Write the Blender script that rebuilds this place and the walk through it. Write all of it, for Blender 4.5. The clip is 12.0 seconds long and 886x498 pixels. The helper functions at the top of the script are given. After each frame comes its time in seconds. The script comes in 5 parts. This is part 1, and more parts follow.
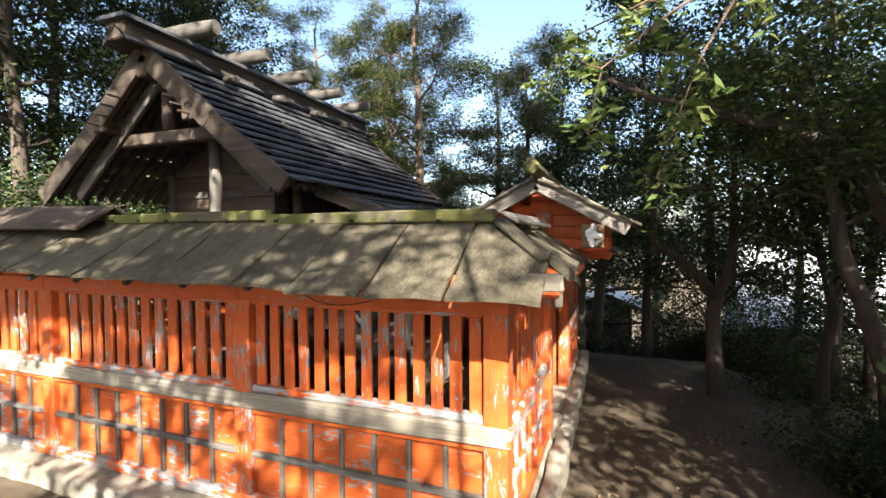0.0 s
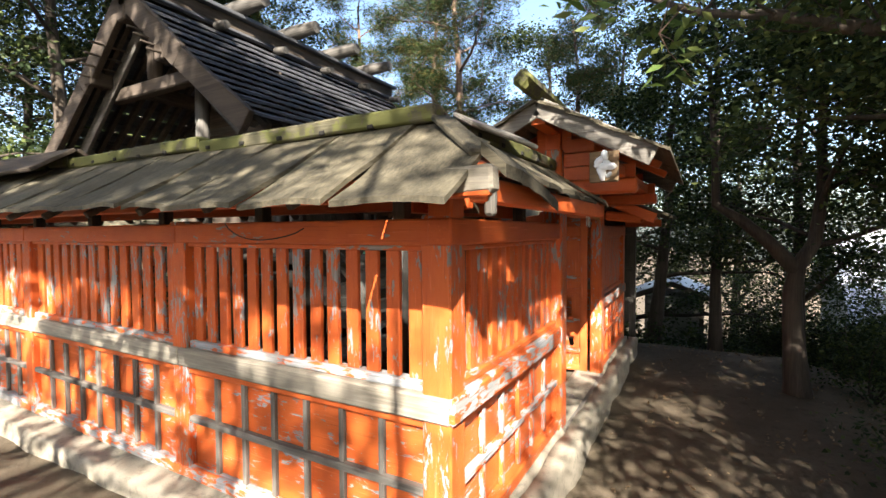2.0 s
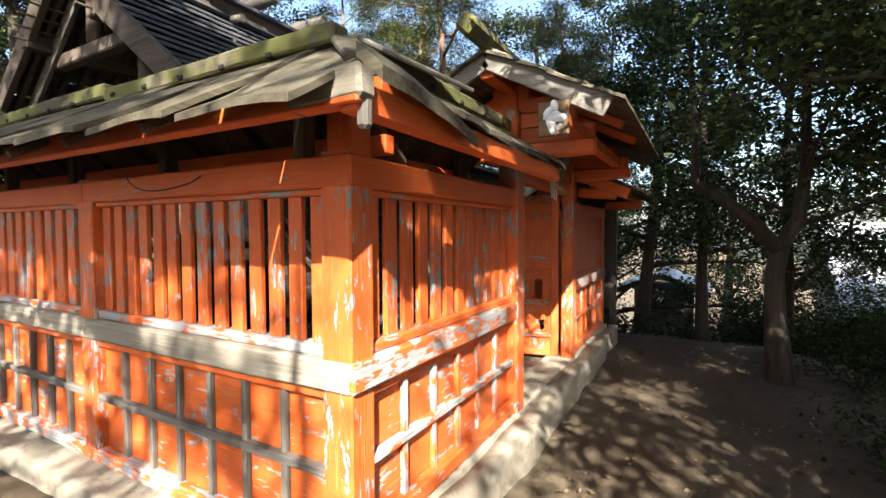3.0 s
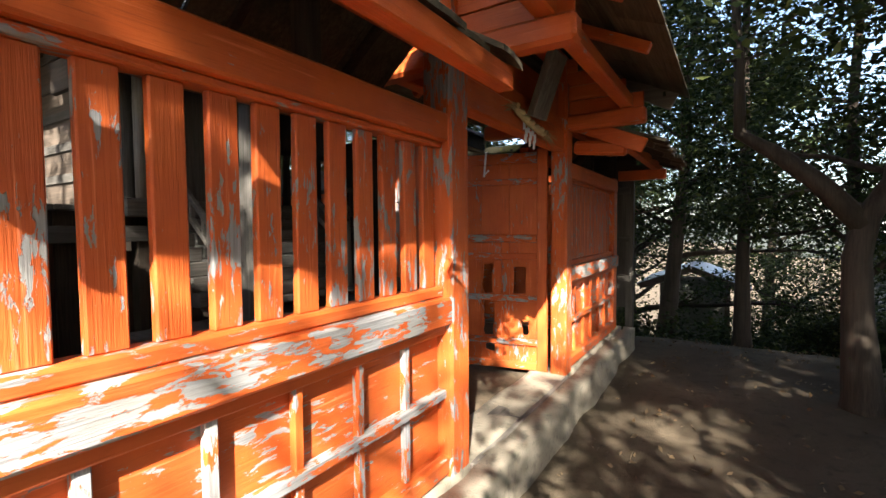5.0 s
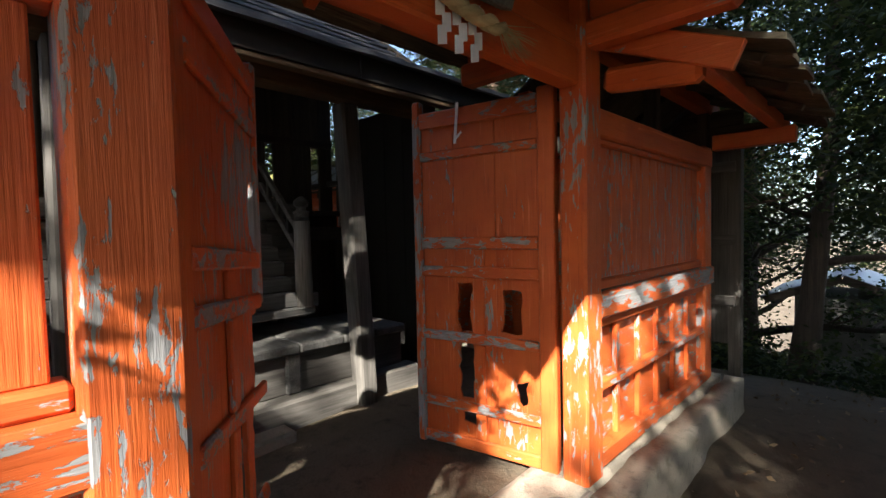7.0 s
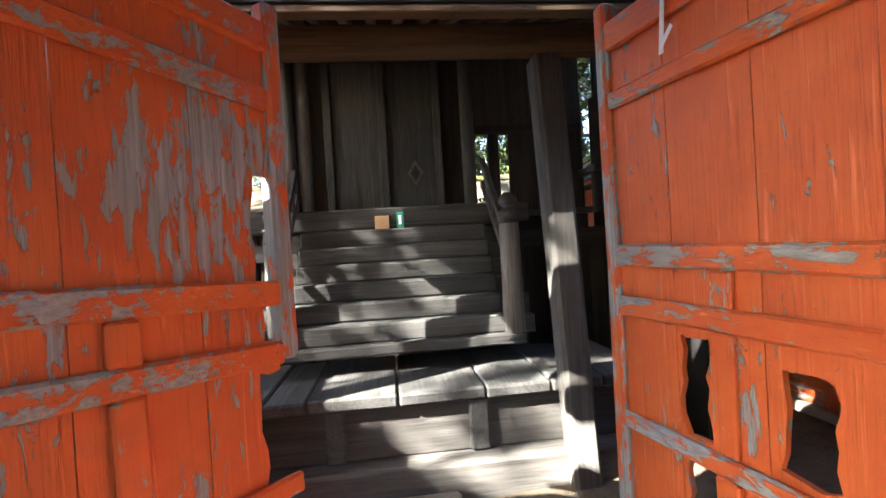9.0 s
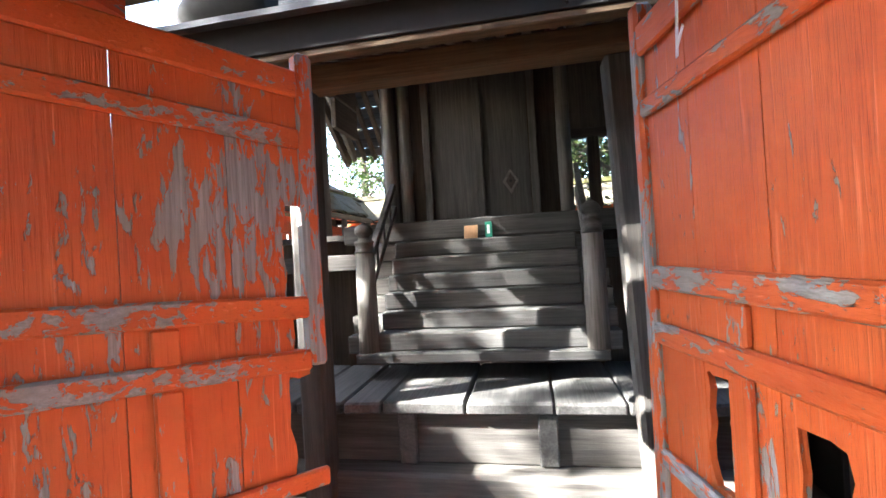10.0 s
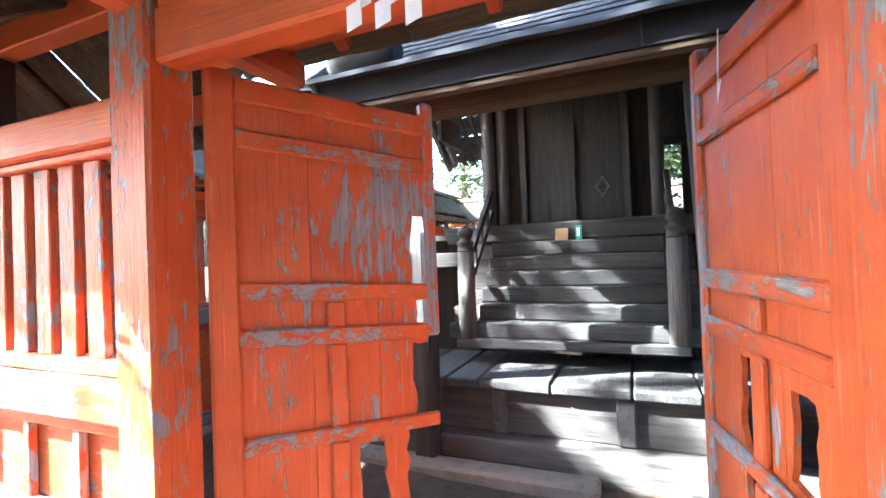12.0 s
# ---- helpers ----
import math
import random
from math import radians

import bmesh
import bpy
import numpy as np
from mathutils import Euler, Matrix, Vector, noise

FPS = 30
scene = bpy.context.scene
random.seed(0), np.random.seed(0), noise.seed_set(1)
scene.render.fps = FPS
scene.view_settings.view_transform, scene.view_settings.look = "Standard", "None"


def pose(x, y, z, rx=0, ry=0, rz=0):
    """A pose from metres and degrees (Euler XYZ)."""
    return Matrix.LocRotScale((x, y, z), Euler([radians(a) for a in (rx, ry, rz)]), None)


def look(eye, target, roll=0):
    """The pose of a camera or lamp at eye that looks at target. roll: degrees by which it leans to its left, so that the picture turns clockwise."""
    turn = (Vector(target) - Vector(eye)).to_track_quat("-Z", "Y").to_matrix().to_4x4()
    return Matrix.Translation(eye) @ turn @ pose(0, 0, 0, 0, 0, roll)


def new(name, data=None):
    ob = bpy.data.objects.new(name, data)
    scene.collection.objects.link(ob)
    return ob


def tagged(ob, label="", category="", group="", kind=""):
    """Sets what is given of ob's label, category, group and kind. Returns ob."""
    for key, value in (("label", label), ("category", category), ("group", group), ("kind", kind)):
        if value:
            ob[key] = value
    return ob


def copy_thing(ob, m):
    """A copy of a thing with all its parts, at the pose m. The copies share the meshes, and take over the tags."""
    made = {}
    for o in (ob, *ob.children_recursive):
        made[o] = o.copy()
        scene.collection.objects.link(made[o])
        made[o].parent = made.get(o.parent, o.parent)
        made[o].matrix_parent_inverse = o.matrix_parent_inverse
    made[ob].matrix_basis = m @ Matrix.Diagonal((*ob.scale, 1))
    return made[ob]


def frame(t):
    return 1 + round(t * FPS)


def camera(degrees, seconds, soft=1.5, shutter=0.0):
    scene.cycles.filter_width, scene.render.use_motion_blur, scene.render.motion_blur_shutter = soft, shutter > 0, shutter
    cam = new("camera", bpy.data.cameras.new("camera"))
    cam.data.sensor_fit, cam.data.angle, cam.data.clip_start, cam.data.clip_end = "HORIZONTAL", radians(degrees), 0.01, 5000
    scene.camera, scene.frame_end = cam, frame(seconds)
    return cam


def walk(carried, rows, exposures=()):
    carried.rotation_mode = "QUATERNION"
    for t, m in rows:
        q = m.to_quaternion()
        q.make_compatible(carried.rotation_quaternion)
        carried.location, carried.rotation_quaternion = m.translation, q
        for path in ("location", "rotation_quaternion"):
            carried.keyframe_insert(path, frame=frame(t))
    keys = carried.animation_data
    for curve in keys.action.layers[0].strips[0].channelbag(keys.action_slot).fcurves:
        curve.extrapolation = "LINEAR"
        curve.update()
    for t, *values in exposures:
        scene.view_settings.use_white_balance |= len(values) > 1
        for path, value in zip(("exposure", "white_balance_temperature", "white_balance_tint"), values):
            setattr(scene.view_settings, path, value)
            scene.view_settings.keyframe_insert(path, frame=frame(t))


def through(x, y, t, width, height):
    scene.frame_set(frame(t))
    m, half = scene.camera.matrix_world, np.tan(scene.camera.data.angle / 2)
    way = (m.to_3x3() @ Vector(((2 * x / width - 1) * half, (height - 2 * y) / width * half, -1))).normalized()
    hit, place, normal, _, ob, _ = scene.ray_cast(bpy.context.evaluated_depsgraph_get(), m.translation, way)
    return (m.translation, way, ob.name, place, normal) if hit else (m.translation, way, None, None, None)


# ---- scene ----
cam = camera(87.8, 12.0)
PATH = [
    (0.0, 0.000, 0.000, 1.470, 88.24, 0.33, 20.59),
    (0.5, 0.101, 0.269, 1.312, 88.09, 0.38, 22.08),
    (1.0, 0.260, 0.525, 1.180, 88.03, 0.44, 25.80),
    (1.5, 0.381, 0.764, 1.098, 88.00, 0.45, 29.65),
    (2.0, 0.423, 1.059, 0.972, 87.90, 0.34, 29.22),
    (2.5, 0.537, 1.296, 0.842, 87.82, 0.20, 28.54),
    (3.0, 0.659, 1.556, 0.696, 87.80, 0.17, 29.14),
    (3.5, 0.653, 1.890, 0.588, 87.64, 0.19, 29.59),
    (5.5, 0.513, 3.676, 0.442, 87.49, 0.69, 34.41),
    (6.0, 0.475, 4.166, 0.434, 87.69, 0.90, 37.07),
    (6.5, 0.431, 4.634, 0.435, 87.70, 0.91, 38.47),
    (7.0, 0.396, 5.103, 0.428, 87.78, 1.26, 44.54),
    (7.5, 0.248, 5.465, 0.426, 87.96, 1.57, 54.28),
    (9.5, -0.231, 6.498, 0.446, 89.89, 3.70, 93.16),
    (10.0, -0.159, 6.669, 0.471, 90.44, 3.42, 100.91),
    (10.5, 0.012, 6.714, 0.453, 90.76, 2.96, 103.86),
    (11.0, 0.131, 6.842, 0.433, 90.88, 3.05, 108.35),
    (11.5, 0.198, 6.909, 0.450, 90.91, 2.75, 111.51),
    (12.0, 0.287, 6.801, 0.474, 90.86, 2.17, 112.86),
]
EXPOSURES = [(0.0, 2.7, 6400, 10), (3.7, 2.9, 6400, 10), (5.5, 3.0, 6500, 10), (6.5, 2.95, 6400, 10), (7.0, 2.9, 6200, 10), (7.5, 3.35, 6300, 10), (9.3, 5.1, 5900, 10), (10.5, 5.45, 5600, 10), (12.0, 5.65, 5200, 10)]
walk(cam, [(t, pose(x, y, z, rx, ry, rz)) for t, x, y, z, rx, ry, rz in PATH], EXPOSURES)

# ---- sky and sun ----
SUN_TO = Vector((0.49, -1.0, 0.79)).normalized()
world = bpy.data.worlds.new("sky")
scene.world = world
world.use_nodes = True
wn = world.node_tree.nodes
sky = wn.new("ShaderNodeTexSky")
sky.sky_type, sky.sun_disc = "NISHITA", False
sky.dust_density = 2.0
sky.sun_elevation = math.asin(SUN_TO.z)
sky.sun_rotation = math.atan2(SUN_TO.x, SUN_TO.y)
wn["Background"].inputs["Strength"].default_value = 0.07
world.node_tree.links.new(sky.outputs[0], wn["Background"].inputs["Color"])
sun = new("sun", bpy.data.lights.new("sun", "SUN"))
sun.data.energy, sun.data.angle, sun.data.color = 5.0, radians(0.53), (1.0, 0.93, 0.82)
sun.matrix_world = look(SUN_TO * 40, (0, 0, 0))


# ---- materials ----
def node(nt, kind, **values):
    n = nt.nodes.new(kind)
    for key, v in values.items():
        key = key.replace("_", " ")
        if isinstance(v, bpy.types.NodeSocket):
            nt.links.new(v, n.inputs[key])
        else:
            n.inputs[key].default_value = v
    return n


def blank(name):
    m = bpy.data.materials.new(name)
    m.use_nodes = True
    nt = m.node_tree
    return m, nt, nt.nodes["Principled BSDF"]


def coords(nt, stretch):
    """Object coordinates, shifted by each object's random number and scaled by axis."""
    tc = nt.nodes.new("ShaderNodeTexCoord")
    info = nt.nodes.new("ShaderNodeObjectInfo")
    mul = nt.nodes.new("ShaderNodeVectorMath")
    mul.operation = "MULTIPLY_ADD"
    shift = nt.nodes.new("ShaderNodeCombineXYZ")
    for i, k in enumerate((17.0, 29.0, 41.0)):
        s = nt.nodes.new("ShaderNodeMath")
        s.operation = "MULTIPLY"
        s.inputs[1].default_value = k
        nt.links.new(info.outputs["Random"], s.inputs[0])
        nt.links.new(s.outputs[0], shift.inputs[i])
    nt.links.new(tc.outputs["Object"], mul.inputs[0])
    mul.inputs[1].default_value = stretch
    nt.links.new(shift.outputs[0], mul.inputs[2])
    return mul.outputs[0], info


def noise_tex(nt, vec, scale, detail=4.0, rough=0.6, distort=0.0):
    n = nt.nodes.new("ShaderNodeTexNoise")
    nt.links.new(vec, n.inputs["Vector"])
    for key, v in (("Scale", scale), ("Detail", detail), ("Roughness", rough), ("Distortion", distort)):
        n.inputs[key].default_value = v
    return n.outputs["Fac"]


def ramp(nt, fac, a, b, ca=(0, 0, 0, 1), cb=(1, 1, 1, 1)):
    r = nt.nodes.new("ShaderNodeValToRGB")
    r.color_ramp.elements[0].position, r.color_ramp.elements[1].position = a, b
    r.color_ramp.elements[0].color, r.color_ramp.elements[1].color = ca, cb
    nt.links.new(fac, r.inputs[0])
    return r.outputs[0]


def mix(nt, fac, a, b, mode="MIX"):
    m = nt.nodes.new("ShaderNodeMix")
    m.data_type, m.blend_type = "RGBA", mode
    for k, v in ((0, fac), (6, a), (7, b)):
        if isinstance(v, bpy.types.NodeSocket):
            nt.links.new(v, m.inputs[k])
        else:
            m.inputs[k].default_value = v if k == 0 else (*v, 1)
    return m.outputs[2]


def math_node(nt, op, a, b):
    m = nt.nodes.new("ShaderNodeMath")
    m.operation = op
    for k, v in ((0, a), (1, b)):
        if isinstance(v, bpy.types.NodeSocket):
            nt.links.new(v, m.inputs[k])
        else:
            m.inputs[k].default_value = v
    return m.outputs[0]


def bump(nt, bsdf, height, strength, dist=0.004):
    b = nt.nodes.new("ShaderNodeBump")
    b.inputs["Strength"].default_value, b.inputs["Distance"].default_value = strength, dist
    nt.links.new(height, b.inputs["Height"])
    nt.links.new(b.outputs[0], bsdf.inputs["Normal"])


def along(axis, across, length):
    v = [across] * 3
    v[axis] = length
    return tuple(v)


def painted_wood(name, axis, peel, red=(0.56, 0.117, 0.023), red2=(0.46, 0.081, 0.017), relief=0.6, bare=None):
    """Vermilion paint on wood, peeling in flakes along the grain down to grey wood."""
    m, nt, bsdf = blank(name)
    vec, info = coords(nt, along(axis, 1.0, 0.26))
    fine, _ = coords(nt, along(axis, 1.0, 0.035))
    plain, _ = coords(nt, (1, 1, 1))
    flakes = noise_tex(nt, vec, 31.0, 8.0, 0.66, 0.4)
    region = noise_tex(nt, plain, 2.1, 3.0, 0.5)
    lift = math_node(nt, "MULTIPLY_ADD", region, 0.55)
    nt.nodes[-1].inputs[2].default_value = -0.275
    level = math_node(nt, "ADD", flakes, lift)
    if bare:
        # a patch that weathered bare: its middle, its radius and how far it has gone
        tc = nt.nodes.new("ShaderNodeTexCoord")
        away = nt.nodes.new("ShaderNodeVectorMath")
        away.operation = "DISTANCE"
        nt.links.new(tc.outputs["Object"], away.inputs[0])
        away.inputs[1].default_value = bare[0]
        near = ramp(nt, math_node(nt, "DIVIDE", away.outputs["Value"], bare[1]), 0.35, 1.0, (1, 1, 1, 1), (0, 0, 0, 1))
        level = math_node(nt, "ADD", level, math_node(nt, "MULTIPLY", near, bare[2]))
    mask = ramp(nt, level, 1.0 - peel, 1.015 - peel)
    grain = noise_tex(nt, fine, 95.0, 5.0, 0.7)
    lines = noise_tex(nt, fine, 46.0, 3.0, 0.6, 1.1)
    tone = noise_tex(nt, plain, 3.4, 4.0, 0.6)
    paint = mix(nt, ramp(nt, tone, 0.35, 0.7), red, red2)
    paint = mix(nt, ramp(nt, grain, 0.57, 0.75), paint, tuple(c * 0.62 for c in red2))
    paint = mix(nt, ramp(nt, lines, 0.62, 0.72), paint, tuple(min(1, c * 1.15 + 0.04) for c in red))
    wood = mix(nt, ramp(nt, grain, 0.35, 0.7), (0.19, 0.19, 0.192), (0.39, 0.39, 0.395))
    wood = mix(nt, ramp(nt, tone, 0.45, 0.75), wood, (0.26, 0.245, 0.22))
    nt.links.new(mix(nt, mask, paint, wood), bsdf.inputs["Base Color"])
    rough = mix(nt, mask, (0.5, 0.5, 0.5), (0.85, 0.85, 0.85))
    nt.links.new(rough, bsdf.inputs["Roughness"])
    bsdf.inputs["Specular IOR Level"].default_value = 0.35
    h = math_node(nt, "ADD", math_node(nt, "MULTIPLY", grain, 0.6), math_node(nt, "MULTIPLY", lines, 0.7))
    h = math_node(nt, "SUBTRACT", h, math_node(nt, "MULTIPLY", mask, 0.45))
    bump(nt, bsdf, h, relief, 0.005)
    return m


def bare_wood(name, axis, dark, light, stain=None, stain_level=0.6, rough=0.85, relief=0.6):
    """Weathered wood with grain along an axis; stain is a moss or lichen colour in patches."""
    m, nt, bsdf = blank(name)
    fine, info = coords(nt, along(axis, 1.0, 0.04))
    plain, _ = coords(nt, (1, 1, 1))
    grain = noise_tex(nt, fine, 70.0, 6.0, 0.7)
    wide = noise_tex(nt, fine, 16.0, 3.0, 0.5, 0.5)
    tone = noise_tex(nt, plain, 2.6, 4.0, 0.6)
    col = mix(nt, ramp(nt, grain, 0.3, 0.72), dark, light)
    col = mix(nt, math_node(nt, "MULTIPLY", ramp(nt, wide, 0.45, 0.68), 0.55), col, tuple(c * 0.55 for c in dark))
    col = mix(nt, math_node(nt, "MULTIPLY", ramp(nt, tone, 0.4, 0.75), 0.5), col, tuple(0.5 * (a + b) * 1.25 for a, b in zip(dark, light)))
    each = math_node(nt, "MULTIPLY_ADD", info.outputs["Random"], 0.5)
    nt.nodes[-1].inputs[2].default_value = 0.75
    col = mix(nt, 1.0, col, each, "MULTIPLY")
    if stain:
        patch = noise_tex(nt, plain, 7.0, 6.0, 0.7)
        big = noise_tex(nt, plain, 1.3, 2.0, 0.5)
        s = ramp(nt, math_node(nt, "ADD", patch, big), stain_level * 2 - 0.08, stain_level * 2 + 0.1)
        col = mix(nt, s, col, stain)
    nt.links.new(col, bsdf.inputs["Base Color"])
    bsdf.inputs["Roughness"].default_value = rough
    bsdf.inputs["Specular IOR Level"].default_value = 0.3
    h = math_node(nt, "ADD", grain, math_node(nt, "MULTIPLY", wide, 0.9))
    bump(nt, bsdf, h, relief, 0.005)
    return m


def earthy(name, a, b, c, scale=1.0, depth=0.02, rough=0.95):
    """Earth, stone or plaster: three colours mixed at three scales."""
    m, nt, bsdf = blank(name)
    plain, _ = coords(nt, (scale, scale, scale))
    big = noise_tex(nt, plain, 0.9, 4.0, 0.6)
    mid = noise_tex(nt, plain, 9.0, 6.0, 0.7)
    tiny = noise_tex(nt, plain, 70.0, 3.0, 0.7)
    col = mix(nt, ramp(nt, big, 0.38, 0.64), a, b)
    col = mix(nt, ramp(nt, mid, 0.52, 0.72), col, c)
    col = mix(nt, math_node(nt, "MULTIPLY", ramp(nt, tiny, 0.5, 0.75), 0.5), col, tuple(x * 0.5 for x in a))
    nt.links.new(col, bsdf.inputs["Base Color"])
    bsdf.inputs["Roughness"].default_value = rough
    bsdf.inputs["Specular IOR Level"].default_value = 0.2
    bump(nt, bsdf, math_node(nt, "ADD", mid, math_node(nt, "MULTIPLY", tiny, 0.4)), 0.7, depth)
    return m


def leafy(name, a, b, c, through=0.35):
    """Leaves: colour from leaf to leaf, some light through them."""
    m, nt, bsdf = blank(name)
    g = nt.nodes.new("ShaderNodeNewGeometry")
    r = nt.nodes.new("ShaderNodeValToRGB")
    r.color_ramp.elements[0].color, r.color_ramp.elements[1].color = (*a, 1), (*c, 1)
    r.color_ramp.elements.new(0.6).color = (*b, 1)
    nt.links.new(g.outputs["Random Per Island"], r.inputs[0])
    nt.links.new(r.outputs[0], bsdf.inputs["Base Color"])
    bsdf.inputs["Roughness"].default_value = 0.6
    bsdf.inputs["Specular IOR Level"].default_value = 0.25
    t = node(nt, "ShaderNodeBsdfTranslucent")
    nt.links.new(r.outputs[0], t.inputs[0])
    ms = nt.nodes.new("ShaderNodeMixShader")
    ms.inputs[0].default_value = through
    nt.links.new(bsdf.outputs[0], ms.inputs[1])
    nt.links.new(t.outputs[0], ms.inputs[2])
    nt.links.new(ms.outputs[0], nt.nodes["Material Output"].inputs["Surface"])
    return m


def simple(name, colour, rough=0.7, metal=0.0):
    m, nt, bsdf = blank(name)
    plain, _ = coords(nt, (1, 1, 1))
    f = noise_tex(nt, plain, 25.0, 4.0, 0.6)
    nt.links.new(mix(nt, f, tuple(c * 0.75 for c in colour), tuple(min(1, c * 1.2) for c in colour)), bsdf.inputs["Base Color"])
    bsdf.inputs["Roughness"].default_value, bsdf.inputs["Metallic"].default_value = rough, metal
    bsdf.inputs["Specular IOR Level"].default_value = 0.25 if rough > 0.6 else 0.5
    return m


RED_X, RED_Y, RED_Z = (painted_wood("red_paint_" + "xyz"[i], i, 0.31) for i in range(3))
WORN_X, WORN_Y, WORN_Z = (painted_wood("worn_paint_" + "xyz"[i], i, 0.405) for i in range(3))
FADED_X, FADED_Y, FADED_Z = (painted_wood("faded_paint_" + "xyz"[i], i, 0.53) for i in range(3))
DOOR_Z = painted_wood("door_paint", 2, 0.365, relief=1.2)
FLAKED_Z = painted_wood("flaked_paint", 2, 0.425, relief=1.1)
PATCHED_Z = painted_wood("patched_paint", 2, 0.36, relief=1.2, bare=((-1.43, 5.83, 0.62), 0.38, 0.25))
RAIL_X = painted_wood("worn_rail_paint", 0, 0.45, relief=0.9)
SLAT_Z = painted_wood("peeling_slat_paint", 2, 0.42, relief=0.9)
SILL_Y = painted_wood("peeling_sill_paint", 1, 0.515, relief=0.9)
GREY_X, GREY_Y, GREY_Z = (bare_wood("grey_wood_" + "xyz"[i], i, (0.08, 0.07, 0.058), (0.215, 0.195, 0.168)) for i in range(3))
BLEACHED_X, BLEACHED_Y = (bare_wood("bleached_wood_" + "xy"[i], i, (0.15, 0.128, 0.098), (0.34, 0.3, 0.235), (0.42, 0.11, 0.03), 0.66) for i in range(2))
STEP_X, STEP_Y = (bare_wood("step_wood_" + "xy"[i], i, (0.045, 0.043, 0.039), (0.125, 0.119, 0.108), (0.08, 0.072, 0.05), 0.57) for i in range(2))
HALL_X, HALL_Y, HALL_Z = (bare_wood("hall_wood_" + "xyz"[i], i, (0.042, 0.037, 0.031), (0.12, 0.11, 0.096)) for i in range(3))
BROWN_X, BROWN_Y = (bare_wood("brown_wood_" + "xy"[i], i, (0.06, 0.038, 0.02), (0.17, 0.11, 0.06)) for i in range(2))
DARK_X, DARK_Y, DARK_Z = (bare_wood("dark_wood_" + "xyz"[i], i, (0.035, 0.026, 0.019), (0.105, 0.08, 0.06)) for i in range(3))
MOSS_X, MOSS_Y = (bare_wood("mossy_board_" + "xy"[i], i, (0.035, 0.03, 0.021), (0.15, 0.126, 0.08), (0.14, 0.128, 0.045), 0.565, relief=1.1) for i in range(2))
RIDGE_X, RIDGE_Y = (bare_wood("mossy_ridge_" + "xy"[i], i, (0.05, 0.044, 0.028), (0.13, 0.115, 0.066), (0.1, 0.1, 0.03), 0.53) for i in range(2))
ROOF_Y = bare_wood("roof_board", 1, (0.03, 0.031, 0.035), (0.105, 0.105, 0.11), rough=0.42, relief=0.5)
EARTH = earthy("bare_earth", (0.085, 0.064, 0.042), (0.125, 0.098, 0.066), (0.05, 0.038, 0.026), 1.0, 0.03)
STONE = earthy("old_stone", (0.25, 0.215, 0.165), (0.34, 0.30, 0.235), (0.155, 0.135, 0.1), 1.6, 0.02)
PLASTER = earthy("grey_plaster", (0.17, 0.165, 0.15), (0.22, 0.21, 0.19), (0.13, 0.125, 0.11), 1.0, 0.004)
BARK = bare_wood("bark", 2, (0.03, 0.023, 0.017), (0.095, 0.072, 0.053), (0.07, 0.075, 0.042), 0.62, relief=1.0)
PINE_BARK = bare_wood("pine_bark", 2, (0.1, 0.065, 0.045), (0.3, 0.2, 0.14), relief=1.0)
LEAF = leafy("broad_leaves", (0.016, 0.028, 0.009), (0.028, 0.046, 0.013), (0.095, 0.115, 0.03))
# Lighter copies of LEAF: sunlight on the crowns and bough put into the colour.
LEAF_MID = leafy("half_lit_leaves", (0.03, 0.05, 0.014), (0.06, 0.085, 0.025), (0.16, 0.18, 0.05), 0.42)
LEAF_LIT = leafy("sunlit_leaves", (0.07, 0.12, 0.025), (0.13, 0.18, 0.045), (0.26, 0.28, 0.09), 0.45)
NEEDLE = leafy("needles", (0.05, 0.085, 0.03), (0.085, 0.12, 0.035), (0.2, 0.13, 0.04), 0.3)
LITTER = leafy("leaf_litter", (0.1, 0.065, 0.035), (0.16, 0.11, 0.06), (0.28, 0.2, 0.11), 0.1)
TILE = simple("roof_tile", (0.36, 0.37, 0.4), 0.35)
SHEET = simple("shed_sheet", (0.3, 0.33, 0.4), 0.35)
PAPER = simple("white_paper", (0.82, 0.82, 0.84), 0.8)
STRAW = bare_wood("straw", 1, (0.24, 0.18, 0.09), (0.46, 0.37, 0.2))
IRON = simple("dark_iron", (0.03, 0.028, 0.026), 0.5, 0.7)
# Black fascia colour; on the porch side boards it stands in for shade.
VOID = simple("black_wood_and_shade", (0.02, 0.018, 0.016), 0.9)
CARD = simple("tan_card", (0.55, 0.33, 0.17), 0.7)
GREEN = simple("green_card", (0.04, 0.3, 0.2), 0.5)
WHITE_CLAY = simple("white_clay", (0.7, 0.7, 0.72), 0.6)


# ---- building blocks ----
def thing(name, at, label, category, group="", kind=""):
    ob = new(name)
    ob.location = at
    ob.empty_display_size = 0.2
    return tagged(ob, label, category, group, kind)


def put(name, mesh, parent=None, at=None):
    """Links a mesh as an object that keeps its world place under its parent."""
    ob = new(name, mesh)
    if at is not None:
        ob.matrix_basis = at
    if parent is not None:
        ob.parent = parent
        ob.matrix_parent_inverse = parent.matrix_basis.inverted() if parent.parent is None else Matrix.Identity(4)
    return ob


def part(name, bm, material, parent=None, label="", smooth=False):
    mesh = bpy.data.meshes.new(name)
    bm.to_mesh(mesh)
    bm.free()
    mesh.materials.append(material)
    if smooth:
        mesh.shade_smooth()
    ob = put(name, mesh, parent)
    if label:
        ob["label"] = label
    return ob


